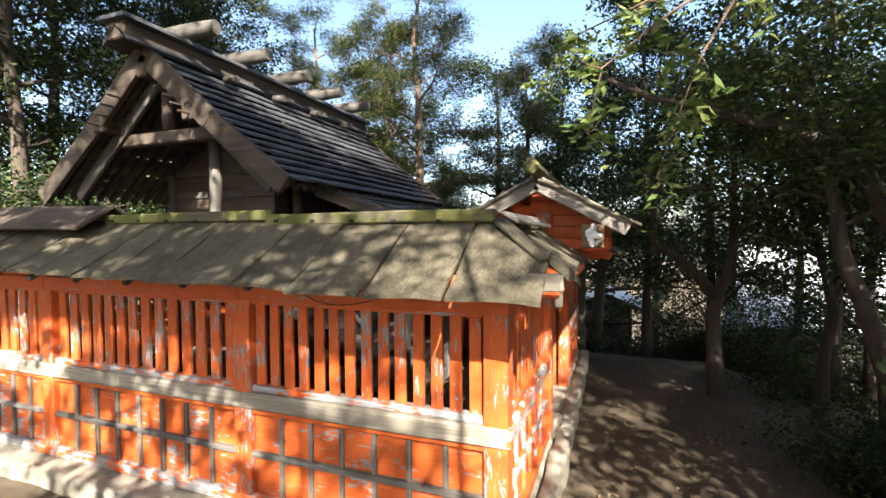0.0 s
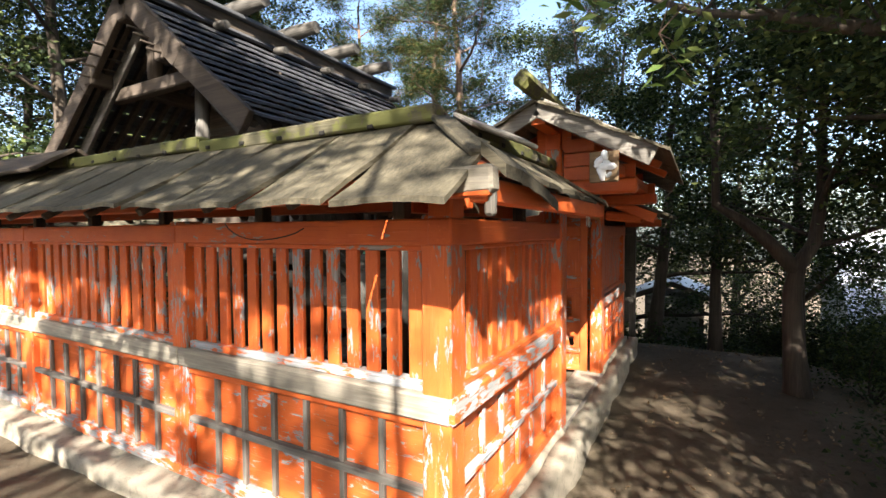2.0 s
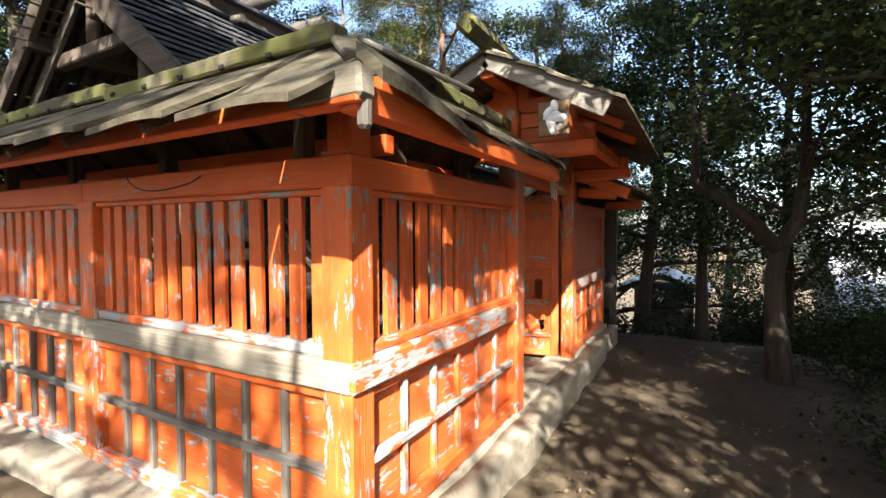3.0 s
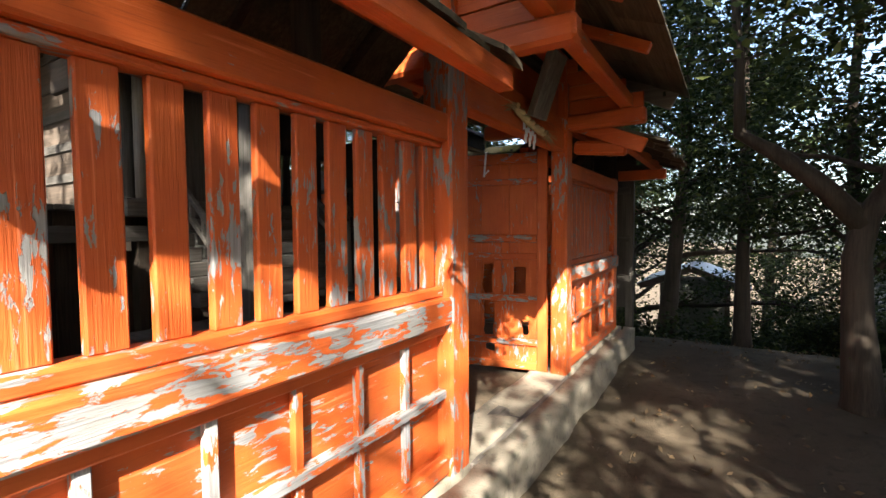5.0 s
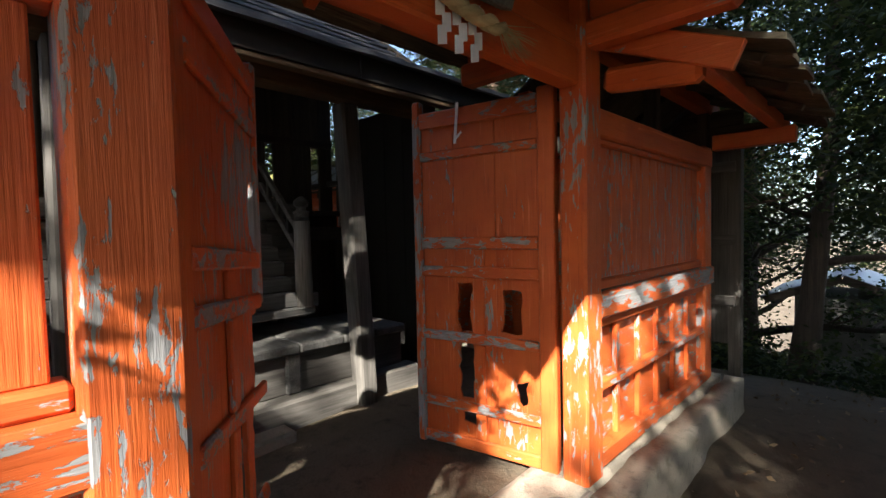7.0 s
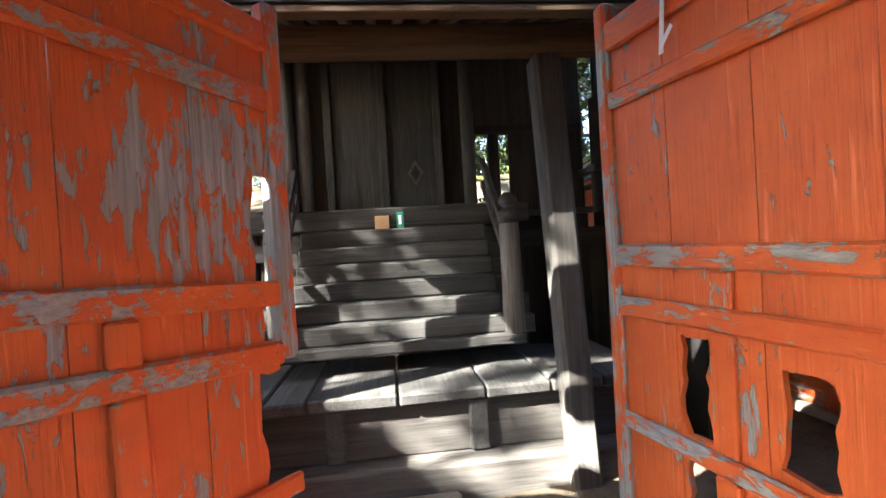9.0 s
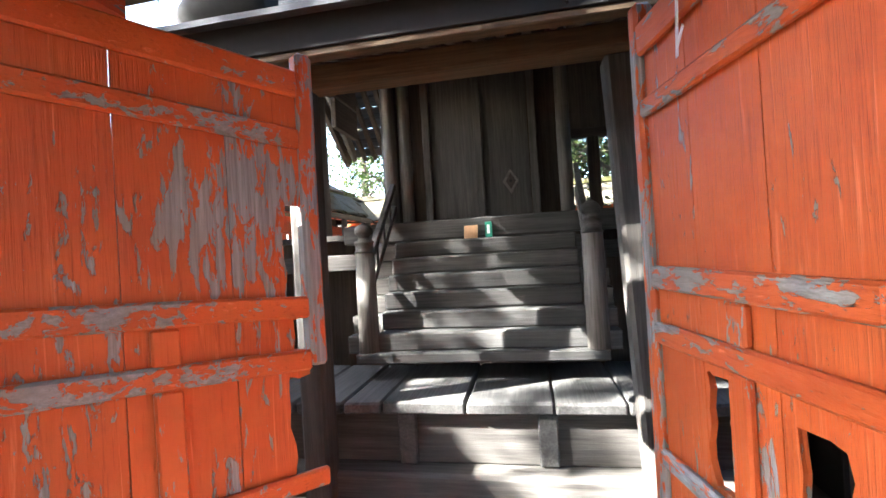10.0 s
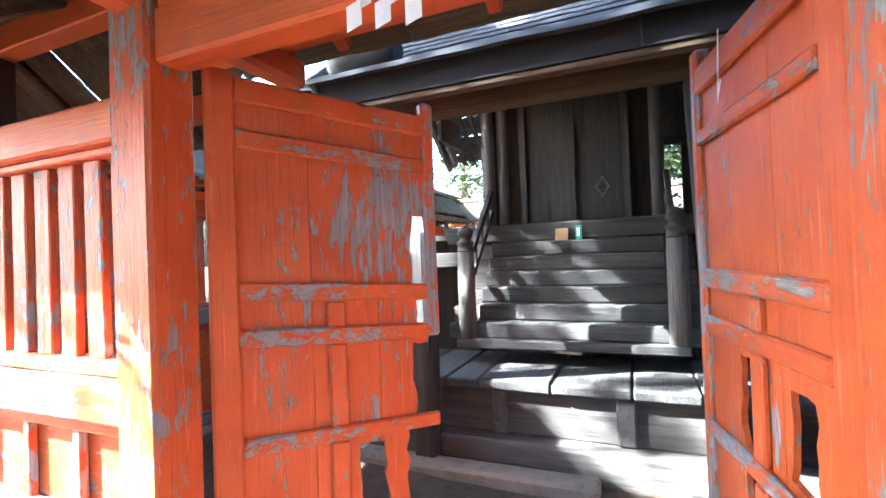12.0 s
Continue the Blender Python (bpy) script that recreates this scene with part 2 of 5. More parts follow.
def box_bm(lo, hi, bev=0.006, cuts=0, wobble=0.0, seed=0.0):
    bm = bmesh.new()
    bmesh.ops.create_cube(bm, size=1)
    s = [b - a for a, b in zip(lo, hi)]
    for v in bm.verts:
        v.co = Vector([a + d * (c + 0.5) for a, d, c in zip(lo, s, v.co)])
    if cuts:
        ax = max(range(3), key=lambda i: s[i])
        edges = [e for e in bm.edges if abs(e.verts[0].co[ax] - e.verts[1].co[ax]) > 0.5 * s[ax]]
        bmesh.ops.subdivide_edges(bm, edges=edges, cuts=cuts, use_grid_fill=True)
    b = min(bev, 0.3 * min(s))
    if b > 0.0005:
        sharp = [e for e in bm.edges if len(e.link_faces) == 2 and e.calc_face_angle(0) > 0.5]
        bmesh.ops.bevel(bm, geom=sharp, offset=b, segments=1, affect="EDGES")
    if wobble:
        for v in bm.verts:
            p = Vector((v.co.x * 1.7 + seed, v.co.y * 1.7, v.co.z * 1.7))
            v.co += noise.noise_vector(p) * wobble
    return bm


def bar(name, lo, hi, material, parent=None, bev=0.006, label="", cuts=0, wobble=0.0):
    return part(name, box_bm(lo, hi, bev, cuts, wobble, hi[0] * 3.1 + hi[1]), material, parent, label)


def beam_between(name, a, b, w, h, material, parent=None, label="", up=(0, 0, 1), bev=0.006):
    """A squared timber from a to b, w wide and h high."""
    a, b = Vector(a), Vector(b)
    d = b - a
    y = d.normalized()
    x = y.cross(Vector(up)).normalized()
    z = x.cross(y)
    bm = box_bm((-w / 2, 0, -h / 2), (w / 2, d.length, h / 2), bev)
    m = Matrix((x, y, z)).transposed().to_4x4()
    m.translation = a
    bm.transform(m)
    return part(name, bm, material, parent, label)


def tube_bm(points, radii, sides=8, bm=None, cap=True):
    bm = bm or bmesh.new()
    rings = []
    n = len(points)
    for i, (p, r) in enumerate(zip(points, radii)):
        d = (Vector(points[min(i + 1, n - 1)]) - Vector(points[max(i - 1, 0)])).normalized()
        x = d.orthogonal().normalized() if abs(d.z) < 0.99 else Vector((1, 0, 0))
        if rings:
            x = (last - d * last.dot(d)).normalized()
        last = x
        y = d.cross(x)
        rings.append([bm.verts.new(Vector(p) + r * (x * math.cos(k * math.tau / sides) + y * math.sin(k * math.tau / sides))) for k in range(sides)])
    for a, b in zip(rings, rings[1:]):
        for k in range(sides):
            bm.faces.new((a[k], a[(k + 1) % sides], b[(k + 1) % sides], b[k])).smooth = True
    if cap:
        bm.faces.new(rings[0][::-1])
        bm.faces.new(rings[-1])
    return bm


def tube(name, points, radii, material, parent=None, sides=10, label=""):
    return part(name, tube_bm(points, radii, sides), material, parent, label)


def board_bm(fn, nu, nv, thick, rough=0.0, seed=0.0):
    """A plank as a bent sheet with thickness: fn(u, v) gives its upper face for u, v in 0..1."""
    bm = bmesh.new()
    top, low = [], []
    for i in range(nu + 1):
        for j in range(nv + 1):
            p = Vector(fn(i / nu, j / nv))
            if rough:
                p.z += rough * noise.noise(Vector((p.x * 5 + seed, p.y * 5, seed)))
            top.append(bm.verts.new(p))
            low.append(bm.verts.new(p - Vector((0, 0, thick))))
    w = nv + 1
    for i in range(nu):
        for j in range(nv):
            k = i * w + j
            bm.faces.new((top[k], top[k + w], top[k + w + 1], top[k + 1]))
            bm.faces.new((low[k], low[k + 1], low[k + w + 1], low[k + w]))
    loop = [i * w for i in range(nu + 1)] + [nu * w + j for j in range(1, w)] + [i * w + nv for i in range(nu - 1, -1, -1)] + list(range(nv - 1, 0, -1))
    for a, b in zip(loop, loop[1:] + loop[:1]):
        bm.faces.new((top[a], low[a], low[b], top[b]))
    bmesh.ops.recalc_face_normals(bm, faces=bm.faces)
    return bm


# ---- ground ----
def ground_z(x, y):
    """Trodden terrace round the fence, a bank to the south, falling away to the north and east."""
    stops = ((-30, 0.6), (-1.5, 0.25), (0, 0.0), (0.52, -0.27), (1.06, -0.55), (1.56, -0.82), (1.9, -0.95), (3.0, -1.12), (4.0, -1.17), (10.2, -1.15), (12, -1.5), (18, -3.3), (30, -6), (60, -9))
    z = stops[-1][1]
    for (a, za), (b, zb) in zip(stops, stops[1:]):
        if y < b:
            f = max(0.0, (y - a) / (b - a))
            z = za + (zb - za) * f
            break
    if y < 3.0 and x < -0.6:
        k = min(1.0, (-0.6 - x) / 1.5)
        z += k * (max(-1.15, min(z, -1.0)) - z) * min(1.0, max(0.0, (y - 0.2) / 1.6))
    out = max(0.0, x - 1.9)
    z -= min(0.28 * out * min(1.0, max(0, y) / 6), 7.0)
    z += max(0.0, -x - 9.5) * 0.02
    if -9.2 < x < -0.7 and 3.2 < y < 9.4:
        z = -0.93 if x > -2.9 else -0.98
    return z


gx = sorted({round(v, 3) for v in [i * 0.22 - 9.5 for i in range(64)] + [-300, -120, -60, -35, -24, -18, -14, -11.5, 5, 6, 7.5, 9, 12, 16, 22, 32, 60, 120, 300]})
gy = sorted({round(v, 3) for v in [i * 0.2 - 1.6 for i in range(72)] + [-300, -120, -60, -30, -18, -10, -6, -4, -2.6, 13.5, 15, 17, 20, 25, 32, 60, 120, 300]})
verts, faces = [], []
for x in gx:
    for y in gy:
        n = noise.noise(Vector((x * 0.9, y * 0.9, 0))) * 0.05 + noise.noise(Vector((x * 3, y * 3, 4))) * 0.018
        verts.append((x, y, ground_z(x, y) + (n if abs(x) < 30 else 0)))
for i in range(len(gx) - 1):
    for j in range(len(gy) - 1):
        k = i * len(gy) + j
        faces.append((k, k + len(gy), k + len(gy) + 1, k + 1))
gm = bpy.data.meshes.new("ground")
gm.from_pydata(verts, [], faces)
gm.materials.append(EARTH)
gm.shade_smooth()
tagged(new("ground", gm), "bare brown earth with dry leaves and dappled light", "ground", kind="structure")

# ---- fence ----
SILL_LO, SILL_HI, SLAT_LO, SLAT_HI, TIE_LO, TIE_HI = -0.05, 0.095, 0.15, 0.87, 0.90, 1.045
RAILS = {"x": (RED_X, WORN_X, FADED_X, GREY_X, BLEACHED_X), "y": (RED_Y, WORN_Y, FADED_Y, GREY_Y, BLEACHED_Y)}


def fence(ax, line, out, posts, slats, low, label, gap=1.0, grey=True, ends=(True, True), wrap=False):
    """A bay fence: posts at the given places along ax, the outer face of the sill at line, out = which way is outside.
    Below the sill: boards with battens and a middle rail. Above: upright slats between two rails."""
    red, worn, faded, bare, pale = RAILS[ax]
    batten, strip = (GREY_Z, bare) if grey else (WORN_Z, worn) if gap > 1.2 else (FADED_Z, faded)
    base = (posts[0], line, low) if ax == "x" else (line, posts[0], low)
    th = thing("shrine_fence", base, label, "fence", "fences round the shrine")

    def B(name, u0, u1, w0, w1, z0, z1, mat, **kw):
        wa, wb = sorted((line - out * w0, line - out * w1))
        lo, hi = ((u0, wa, z0), (u1, wb, z1)) if ax == "x" else ((wa, u0, z0), (wb, u1, z1))
        return bar(name, lo, hi, mat, th, **kw)

    rnd = random.Random(round(line * 100) + len(posts))
    half = 0.09
    for i, u in enumerate(posts):
        if (i == 0 and not ends[0]) or (i == len(posts) - 1 and not ends[1]):
            continue
        B("post", u - half, u + half, 0.02, 0.19, low, TIE_HI + 0.02, FLAKED_Z if grey else WORN_Z, bev=0.01)
    for i, (a, b) in enumerate(zip(posts, posts[1:])):
        a, b = a + half, b - half
        ea = a - (2 * half if i == 0 and ends[0] else half)
        ea -= 0.084 if i == 0 and wrap else 0
        eb = b + (2 * half if i == len(posts) - 2 and ends[1] else half)
        B("sill_beam", ea + 0.001, eb - 0.001, 0.0, 0.17, SILL_LO, SILL_HI, pale if grey else SILL_Y, bev=0.012, cuts=6, wobble=0.006)
        B("slat_rail", a, b, 0.045, 0.15, SILL_HI, SLAT_LO, worn if not grey else faded, bev=0.01)
        B("top_rail", a, b, 0.05, 0.14, SLAT_HI, TIE_LO, worn)
        B("tie_beam", ea + 0.002, eb - 0.002, 0.012, 0.16, TIE_LO, TIE_HI, red, bev=0.01, cuts=4, wobble=0.004)
        step = (b - a) / slats
        shared = None
        for k in range(slats):
            c = a + (k + 0.5) * step
            wide = step * 0.305 * gap
            lean = rnd.uniform(-0.004, 0.004)
            if shared is None:
                bm = box_bm((-wide, -0.016, 0), (wide, 0.016, SLAT_HI - SLAT_LO), 0.005) if ax == "x" else box_bm((-0.016, -wide, 0), (0.016, wide, SLAT_HI - SLAT_LO), 0.005)
                ob = part("slat", bm, WORN_Z if grey else SLAT_Z if gap < 1.2 else WORN_Z, th)
                shared = ob.data
            else:
                ob = put("slat", shared, th)
            w = line - out * 0.095
            ob.matrix_basis = pose(c + lean, w, SLAT_LO, 0, rnd.uniform(-0.4, 0.4)) if ax == "x" else pose(w, c + lean, SLAT_LO, rnd.uniform(-0.4, 0.4))
        # boarded lower half
        n = max(3, round((b - a) / 0.31))
        step = (b - a) / n
        B("under_rail", a, b, 0.035, 0.12, SILL_LO - 0.05, SILL_LO, red)
        B("bottom_rail", a - half * 0.9, b + half * 0.9, 0.015, 0.15, low, low + 0.1, faded if grey else worn, bev=0.012)
        mid = (SILL_LO + low) / 2 + 0.03
        for k in range(n):
            u0 = a + k * step
            B("panel", u0 + 0.002, u0 + step - 0.002, 0.082 + rnd.uniform(0, 0.006), 0.105, low + 0.1, SILL_LO - 0.05, worn, bev=0.003)
            if k:
                B("batten", u0 - 0.02, u0 + 0.02, 0.05, 0.082, low + 0.1, SILL_LO - 0.05, batten, bev=0.004)
        B("middle_rail", a, b, 0.03, 0.081, mid - 0.024, mid + 0.024, strip, bev=0.005)
    return th


XF, YS, XB, YN = -0.68, 3.13, -8.75, 9.46
LOW_F, LOW_S = -0.85, -0.93
fence("x", YS, -1, [-8.5, -5.82, -3.1, -0.795], 14, LOW_S, "weathered vermilion plank fence with slats and a greyed sill", ends=(True, True))
fence("y", XF, 1, [3.22, 5.315], 12, LOW_F, "vermilion slatted fence beside the gate, paint peeling from its sill", grey=False, ends=(False, False), wrap=True)
fence("y", XF, 1, [7.255, 9.31], 13, LOW_F, "vermilion fence bay with closely set slats, sun-flecked", gap=1.48, grey=False, ends=(False, True))
fence("y", XB, -1, [3.22, 5.3, 7.3, 9.31], 13, LOW_S, "vermilion slatted fence behind the sanctuary", ends=(False, False))
fence("x", YN, 1, [-8.5, -5.82, -3.1, -0.85], 13, LOW_S, "vermilion boarded fence on the far side of the yard", gap=1.58, ends=(True, False))


# ---- fence roofs ----
def fence_roof(ax, ridge, run, ridge_z, rise, outs, label, hip=None, width=0.46, drop=(0.5, 0.5), reach=(0.76, 0.76)):
    """Planks that run down from a ridge to both sides. hip: (end, ridge end, eave end) where planks are cut along a hip on the outer side."""
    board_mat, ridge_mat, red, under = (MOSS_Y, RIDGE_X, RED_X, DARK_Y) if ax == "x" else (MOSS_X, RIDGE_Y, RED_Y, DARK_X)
    base = (run[0], ridge, ridge_z - 0.5) if ax == "x" else (ridge, run[0], ridge_z - 0.5)
    th = thing("fence_roof", base, label, "roof", "plank roofs of the fence")
    rnd = random.Random(int(ridge * 77 + run[0] * 13))

    def P(u, w, z):
        return (u, ridge + w, z) if ax == "x" else (ridge + w, u, z)

    def top(u):
        return ridge_z + rise * (u - run[1])

    for s, (out, dz, far) in enumerate(zip(outs, drop, reach)):
        u, stop = run
        if hip and s == 1:
            u, stop = (u, hip[0] - 0.05) if hip[1] > hip[0] else (hip[0] + 0.05, stop)
        while u < stop - 0.05:
            w = width * rnd.uniform(0.75, 1.25)
            u1 = min(u + w, stop)
            if stop - u1 < 0.15:
                u1 = stop
            lift, sag, over = rnd.uniform(0, 0.012), rnd.uniform(0.0, 0.02), rnd.uniform(-0.05, 0.04)
            seed = rnd.uniform(0, 50)
            tilt = rnd.uniform(-0.012, 0.012)

            def fn(a, b, u=u, u1=u1, lift=lift, sag=sag, over=over, tilt=tilt, out=out, dz=dz, far=far):
                uu = u + 0.004 + (u1 - u - 0.008) * a
                b0 = 0.0
                if hip and s == 0:
                    h = (uu - hip[0]) / (hip[1] - hip[0])
                    b0 = min(0.97, max(0.0, h))
                bb = b0 + (1 - b0) * b
                d = bb * (far + over)
                z = top(uu) - dz * bb * (1 + 0.05 * math.sin(bb * 3.0)) + lift - sag * bb + tilt * (a - 0.5) * 2 + 0.012 * math.cos((a - 0.5) * 3) * bb
                return P(uu, out * d, z)

            part("roof_board", board_bm(fn, 5, 9, 0.026, 0.012, seed), board_mat, th)
            u = u1
    # ridge board, its cap, and the timbers under the planks
    def bb(name, u0, u1, w0, w1, z0, z1, mat, **kw):
        lo, hi = (P(u0, w0, z0), P(u1, w1, z1))
        return bar(name, tuple(map(min, lo, hi)), tuple(map(max, lo, hi)), mat, th, **kw)

    end = hip[0] if hip and hip[0] < run[1] else run[1]
    start = run[0]
    if hip and hip[0] > hip[1]:
        start, end = hip[0], run[1]
    n = max(1, round((end - start) / 2.2))
    for k in range(n):
        a, b = start + (end - start) * k / n, start + (end - start) * (k + 1) / n
        zt = top((a + b) / 2)
        bb("ridge_board", a, b - 0.004, -0.055, 0.055, zt - 0.01, zt + 0.085, ridge_mat, bev=0.012, cuts=5, wobble=0.008)
        for q in range(6):
            u = a + 0.12 + q * 0.37
            if u < b - 0.1:
                bb("ridge_peg", u - 0.022, u + 0.022, -0.064, 0.064, top(u) - 0.004, top(u) + 0.022, VOID, bev=0.004)
    z0 = ridge_z
    for out, dz, far in zip(outs, drop, reach):
        f = 0.62 if far > 0.5 else 0.88
        w = out * far * f
        near = start - (0.68 if hip and hip[0] > hip[1] and out > 0 else 0)
        bb("eave_purlin", near, end + (0.5 if hip and hip[1] > hip[0] and out < 0 else 0), w - 0.04, w + 0.04, z0 - dz * f - 0.165, z0 - dz * f - 0.065, red, bev=0.006)
        u = start + 0.25
        while u < end:
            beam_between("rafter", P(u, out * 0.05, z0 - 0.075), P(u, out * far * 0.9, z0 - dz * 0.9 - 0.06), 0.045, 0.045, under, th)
            u += 0.62
    u = start + 0.95
    bb("ridge_purlin", start, end, -0.045, 0.045, z0 - 0.17, z0 - 0.06, red)
    while u < end:
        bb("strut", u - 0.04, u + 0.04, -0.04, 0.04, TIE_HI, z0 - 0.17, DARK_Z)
        u += 1.15
    return th


fence_roof("x", 3.22, (-8.9, -0.38), 1.55, -0.016, (-1, 1), "mossy grey plank roof over the side fence", hip=(-0.80, 0.2), drop=(0.44, 0.44), reach=(0.75, 0.6))
fence_roof("y", -0.77, (3.42, 5.2), 1.53, 0.0, (1, -1), "splintered grey plank roof of the fence beside the gate", hip=(3.42, 3.40), width=0.34, drop=(0.31, 0.44), reach=(0.47, 0.6))
fence_roof("y", -0.77, (7.345, 9.75), 1.53, 0.0, (1, -1), "plank roof of the fence bay with red eave timbers", width=0.3, drop=(0.345, 0.4), reach=(0.82, 0.6))
fence_roof("y", -8.66, (3.0, 9.6), 1.55, 0.0, (-1, 1), "weathered grey plank roof over the rear fence", drop=(0.44, 0.44), reach=(0.7, 0.75))
fence_roof("x", 9.37, (-8.9, -1.7), 1.55, 0.0, (1, -1), "weathered grey plank roof over the north fence", drop=(0.44, 0.44), reach=(0.7, 0.7))

bay = thing("eave_frame", (-0.7, 7.42, 1.05), "red gable board and brace under the bay roof", "bargeboard")
beam_between("bargeboard", (-0.67, 7.343, 1.385), (-0.07, 7.343, 1.125), 0.04, 0.125, RED_X, bay)
beam_between("brace", (-0.672, 7.40, 1.175), (-0.215, 7.40, 1.125), 0.1, 0.12, RED_X, bay, bev=0.025)
bar("gable_end", (-1.25, 9.50, 1.046), (-0.28, 9.54, 1.24), DARK_X, bay)
bar("gable_end", (-1.05, 9.501, 1.241), (-0.5, 9.539, 1.38), DARK_X, bay)
beam_between("end_arm", (-0.69, 9.42, 1.10), (-0.14, 9.42, 1.10), 0.09, 0.12, RED_X, bay)

cap = thing("ridge_saddle", (-5.8, 3.2, 1.6), "broad dark boards folded over the fence ridge", "roof board")
beam_between("saddle_board", (-7.6, 3.02, 1.70), (-4.75, 3.02, 1.66), 0.42, 0.035, DARK_X, cap, up=(0, -0.55, 0.84))
beam_between("saddle_board", (-7.6, 3.39, 1.70), (-4.75, 3.39, 1.66), 0.42, 0.035, DARK_X, cap, up=(0, 0.55, 0.84))

# corner of the two roofs: hip boards and the short post that carries them
hipt = thing("roof_hip", (-0.77, 3.2, 1.04), "stacked grey hip boards at the corner of the fence roof", "roof corner")
# a thick curved board on the eave beam, a splintered wedge, and the bare end of the side beam
def fn_lip(a, b):
    return (-0.37 + 0.11 * b + 0.02 * a, 2.80 + 0.70 * a, 1.345 - 0.12 * a * a - 0.10 * b)


part("hip_board", board_bm(fn_lip, 8, 3, 0.055, 0.015, 3.0), MOSS_X, hipt)
beam_between("hip_board", (-0.78, 3.20, 1.575), (-0.38, 2.84, 1.30), 0.12, 0.035, MOSS_Y, hipt, bev=0.015)
beam_between("broken_board", (-0.74, 3.36, 1.60), (-0.60, 4.10, 1.57), 0.16, 0.03, GREY_Y, hipt, up=(0.5, 0, 0.86), bev=0.012)
beam_between("wedge", (-0.62, 2.755, 1.168), (-0.285, 2.755, 1.185), 0.09, 0.115, BLEACHED_X, hipt, "bare pale beam end", bev=0.015)
beam_between("hip_rafter", (-0.74, 3.18, 1.40), (-0.33, 2.78, 1.2), 0.06, 0.07, RED_Y, hipt)
bar("corner_post", (-0.845, 3.15, 1.045), (-0.695, 3.3, 1.42), RED_Z, hipt, bev=0.012)
bar("hanging_stub", (-0.338, 2.75, 1.035), (-0.292, 2.795, 1.16), GREY_Z, hipt, bev=0.012, label="bare grey stub hanging at the corner")


# ---- gate ----
GL0, GL1, GR0, GR1 = 5.225, 5.415, 7.178, 7.353
gate = thing("shrine_gate", (-0.77, 6.28, -0.9), "vermilion wooden gate with a small plank gable roof", "gate")
for x0, y0, y1 in ((-0.85, GL0, GL1), (-0.82, GR0, GR1)):
    bar("gate_post", (x0, y0, -0.9), (-0.675, y1, 1.72), FLAKED_Z if y0 < 6 else WORN_Z, gate, bev=0.014, cuts=6, wobble=0.004)
bar("lintel", (-0.815, GL1, 1.12), (-0.70, GR0, 1.30), RED_Y, gate, bev=0.012)
bar("lintel_rail", (-0.83, GL1, 1.30), (-0.715, GR0, 1.40), RED_Y, gate, bev=0.008)
bar("lintel_board", (-0.80, GL1, 1.40), (-0.75, GR0, 1.66), RED_Y, gate)
for y in (GL0 + 0.095, GR1 - 0.095):
    bar("bracket_arm", (-1.5, y - 0.06, 1.30), (-0.05, y + 0.06, 1.43), RED_X, gate, bev=0.02)
    bar("gable_strut", (-0.84, y - 0.05, 1.66), (-0.70, y + 0.05, 1.92), RED_Z, gate)
for x in (-0.2, -1.34):
    bar("eave_purlin", (x - 0.05, 4.66, 1.43), (x + 0.05, 7.62, 1.53), RED_Y, gate, bev=0.01)
for y in (GL0 + 0.08, GR1 - 0.11):
    for k, z in enumerate((1.435, 1.56, 1.685, 1.80)):
        w = (0.70, 0.56, 0.36, 0.16)[k]
        bar("gable_board", (-0.77 - w, y, z), (-0.77 + w, y + 0.03, z + 0.118), RED_X, gate, bev=0.004)
bar("ridge_purlin", (-0.83, 4.82, 1.86), (-0.71, 7.62, 1.97), RED_Y, gate)
GRZ, GEZ, GRX = 2.07, 1.60, -0.77
for y in (5.5, 6.28):
    for s in (1, -1):
        beam_between("rafter", (GRX, y, GRZ - 0.09), (GRX + s * 0.88, y, GEZ - 0.06), 0.06, 0.065, RED_X, gate)
for y in (4.79, 7.64):
    for s in (1, -1):
        beam_between("bargeboard", (GRX, y, GRZ - 0.07), (GRX + s * 0.89, y, GEZ - 0.075), 0.03, 0.16, GREY_X, gate, "sun-bleached grey bargeboard")
rg = random.Random(5)
for s in (1, -1):
    for k in range(4):
        d0, d1 = k / 4, (k + 1.2) / 4
        y = 4.73
        while y < 7.6:
            y1 = min(7.7, y + rg.uniform(0.9, 1.5))
            if 7.7 - y1 < 0.3:
                y1 = 7.7
            sd, up = rg.uniform(0, 90), rg.uniform(0, 0.008)

            def fn(a, b, y=y, y1=y1, d0=d0, d1=d1, s=s, up=up):
                d = d0 + (d1 - d0) * b
                return (GRX + s * 0.95 * d, y + 0.003 + (y1 - y - 0.006) * a, GRZ - 0.02 - 0.47 * d + 0.014 * b + up)

            part("roof_board", board_bm(fn, 8, 2, 0.022, 0.012, sd), MOSS_Y, gate)
            y = y1
beam_between("ridge_log", (GRX, 4.42, GRZ + 0.06), (GRX, 7.85, GRZ + 0.05), 0.14, 0.14, RIDGE_Y, gate, "squared mossy log lying on the ridge", up=(0.7, 0, 0.7), bev=0.03)
bar("threshold", (-0.90, GL1 + 0.002, -0.93), (-0.64, GR0 - 0.002, -0.865), GREY_Y, gate, label="sunlit grey threshold plank", cuts=4, wobble=0.01)
orn = thing("gable_ornament", (-0.21, 4.65, 1.45), "chipped white plaster flower ornament on the gate's purlin end", "ornament")
bm = bmesh.new()
ro = random.Random(12)
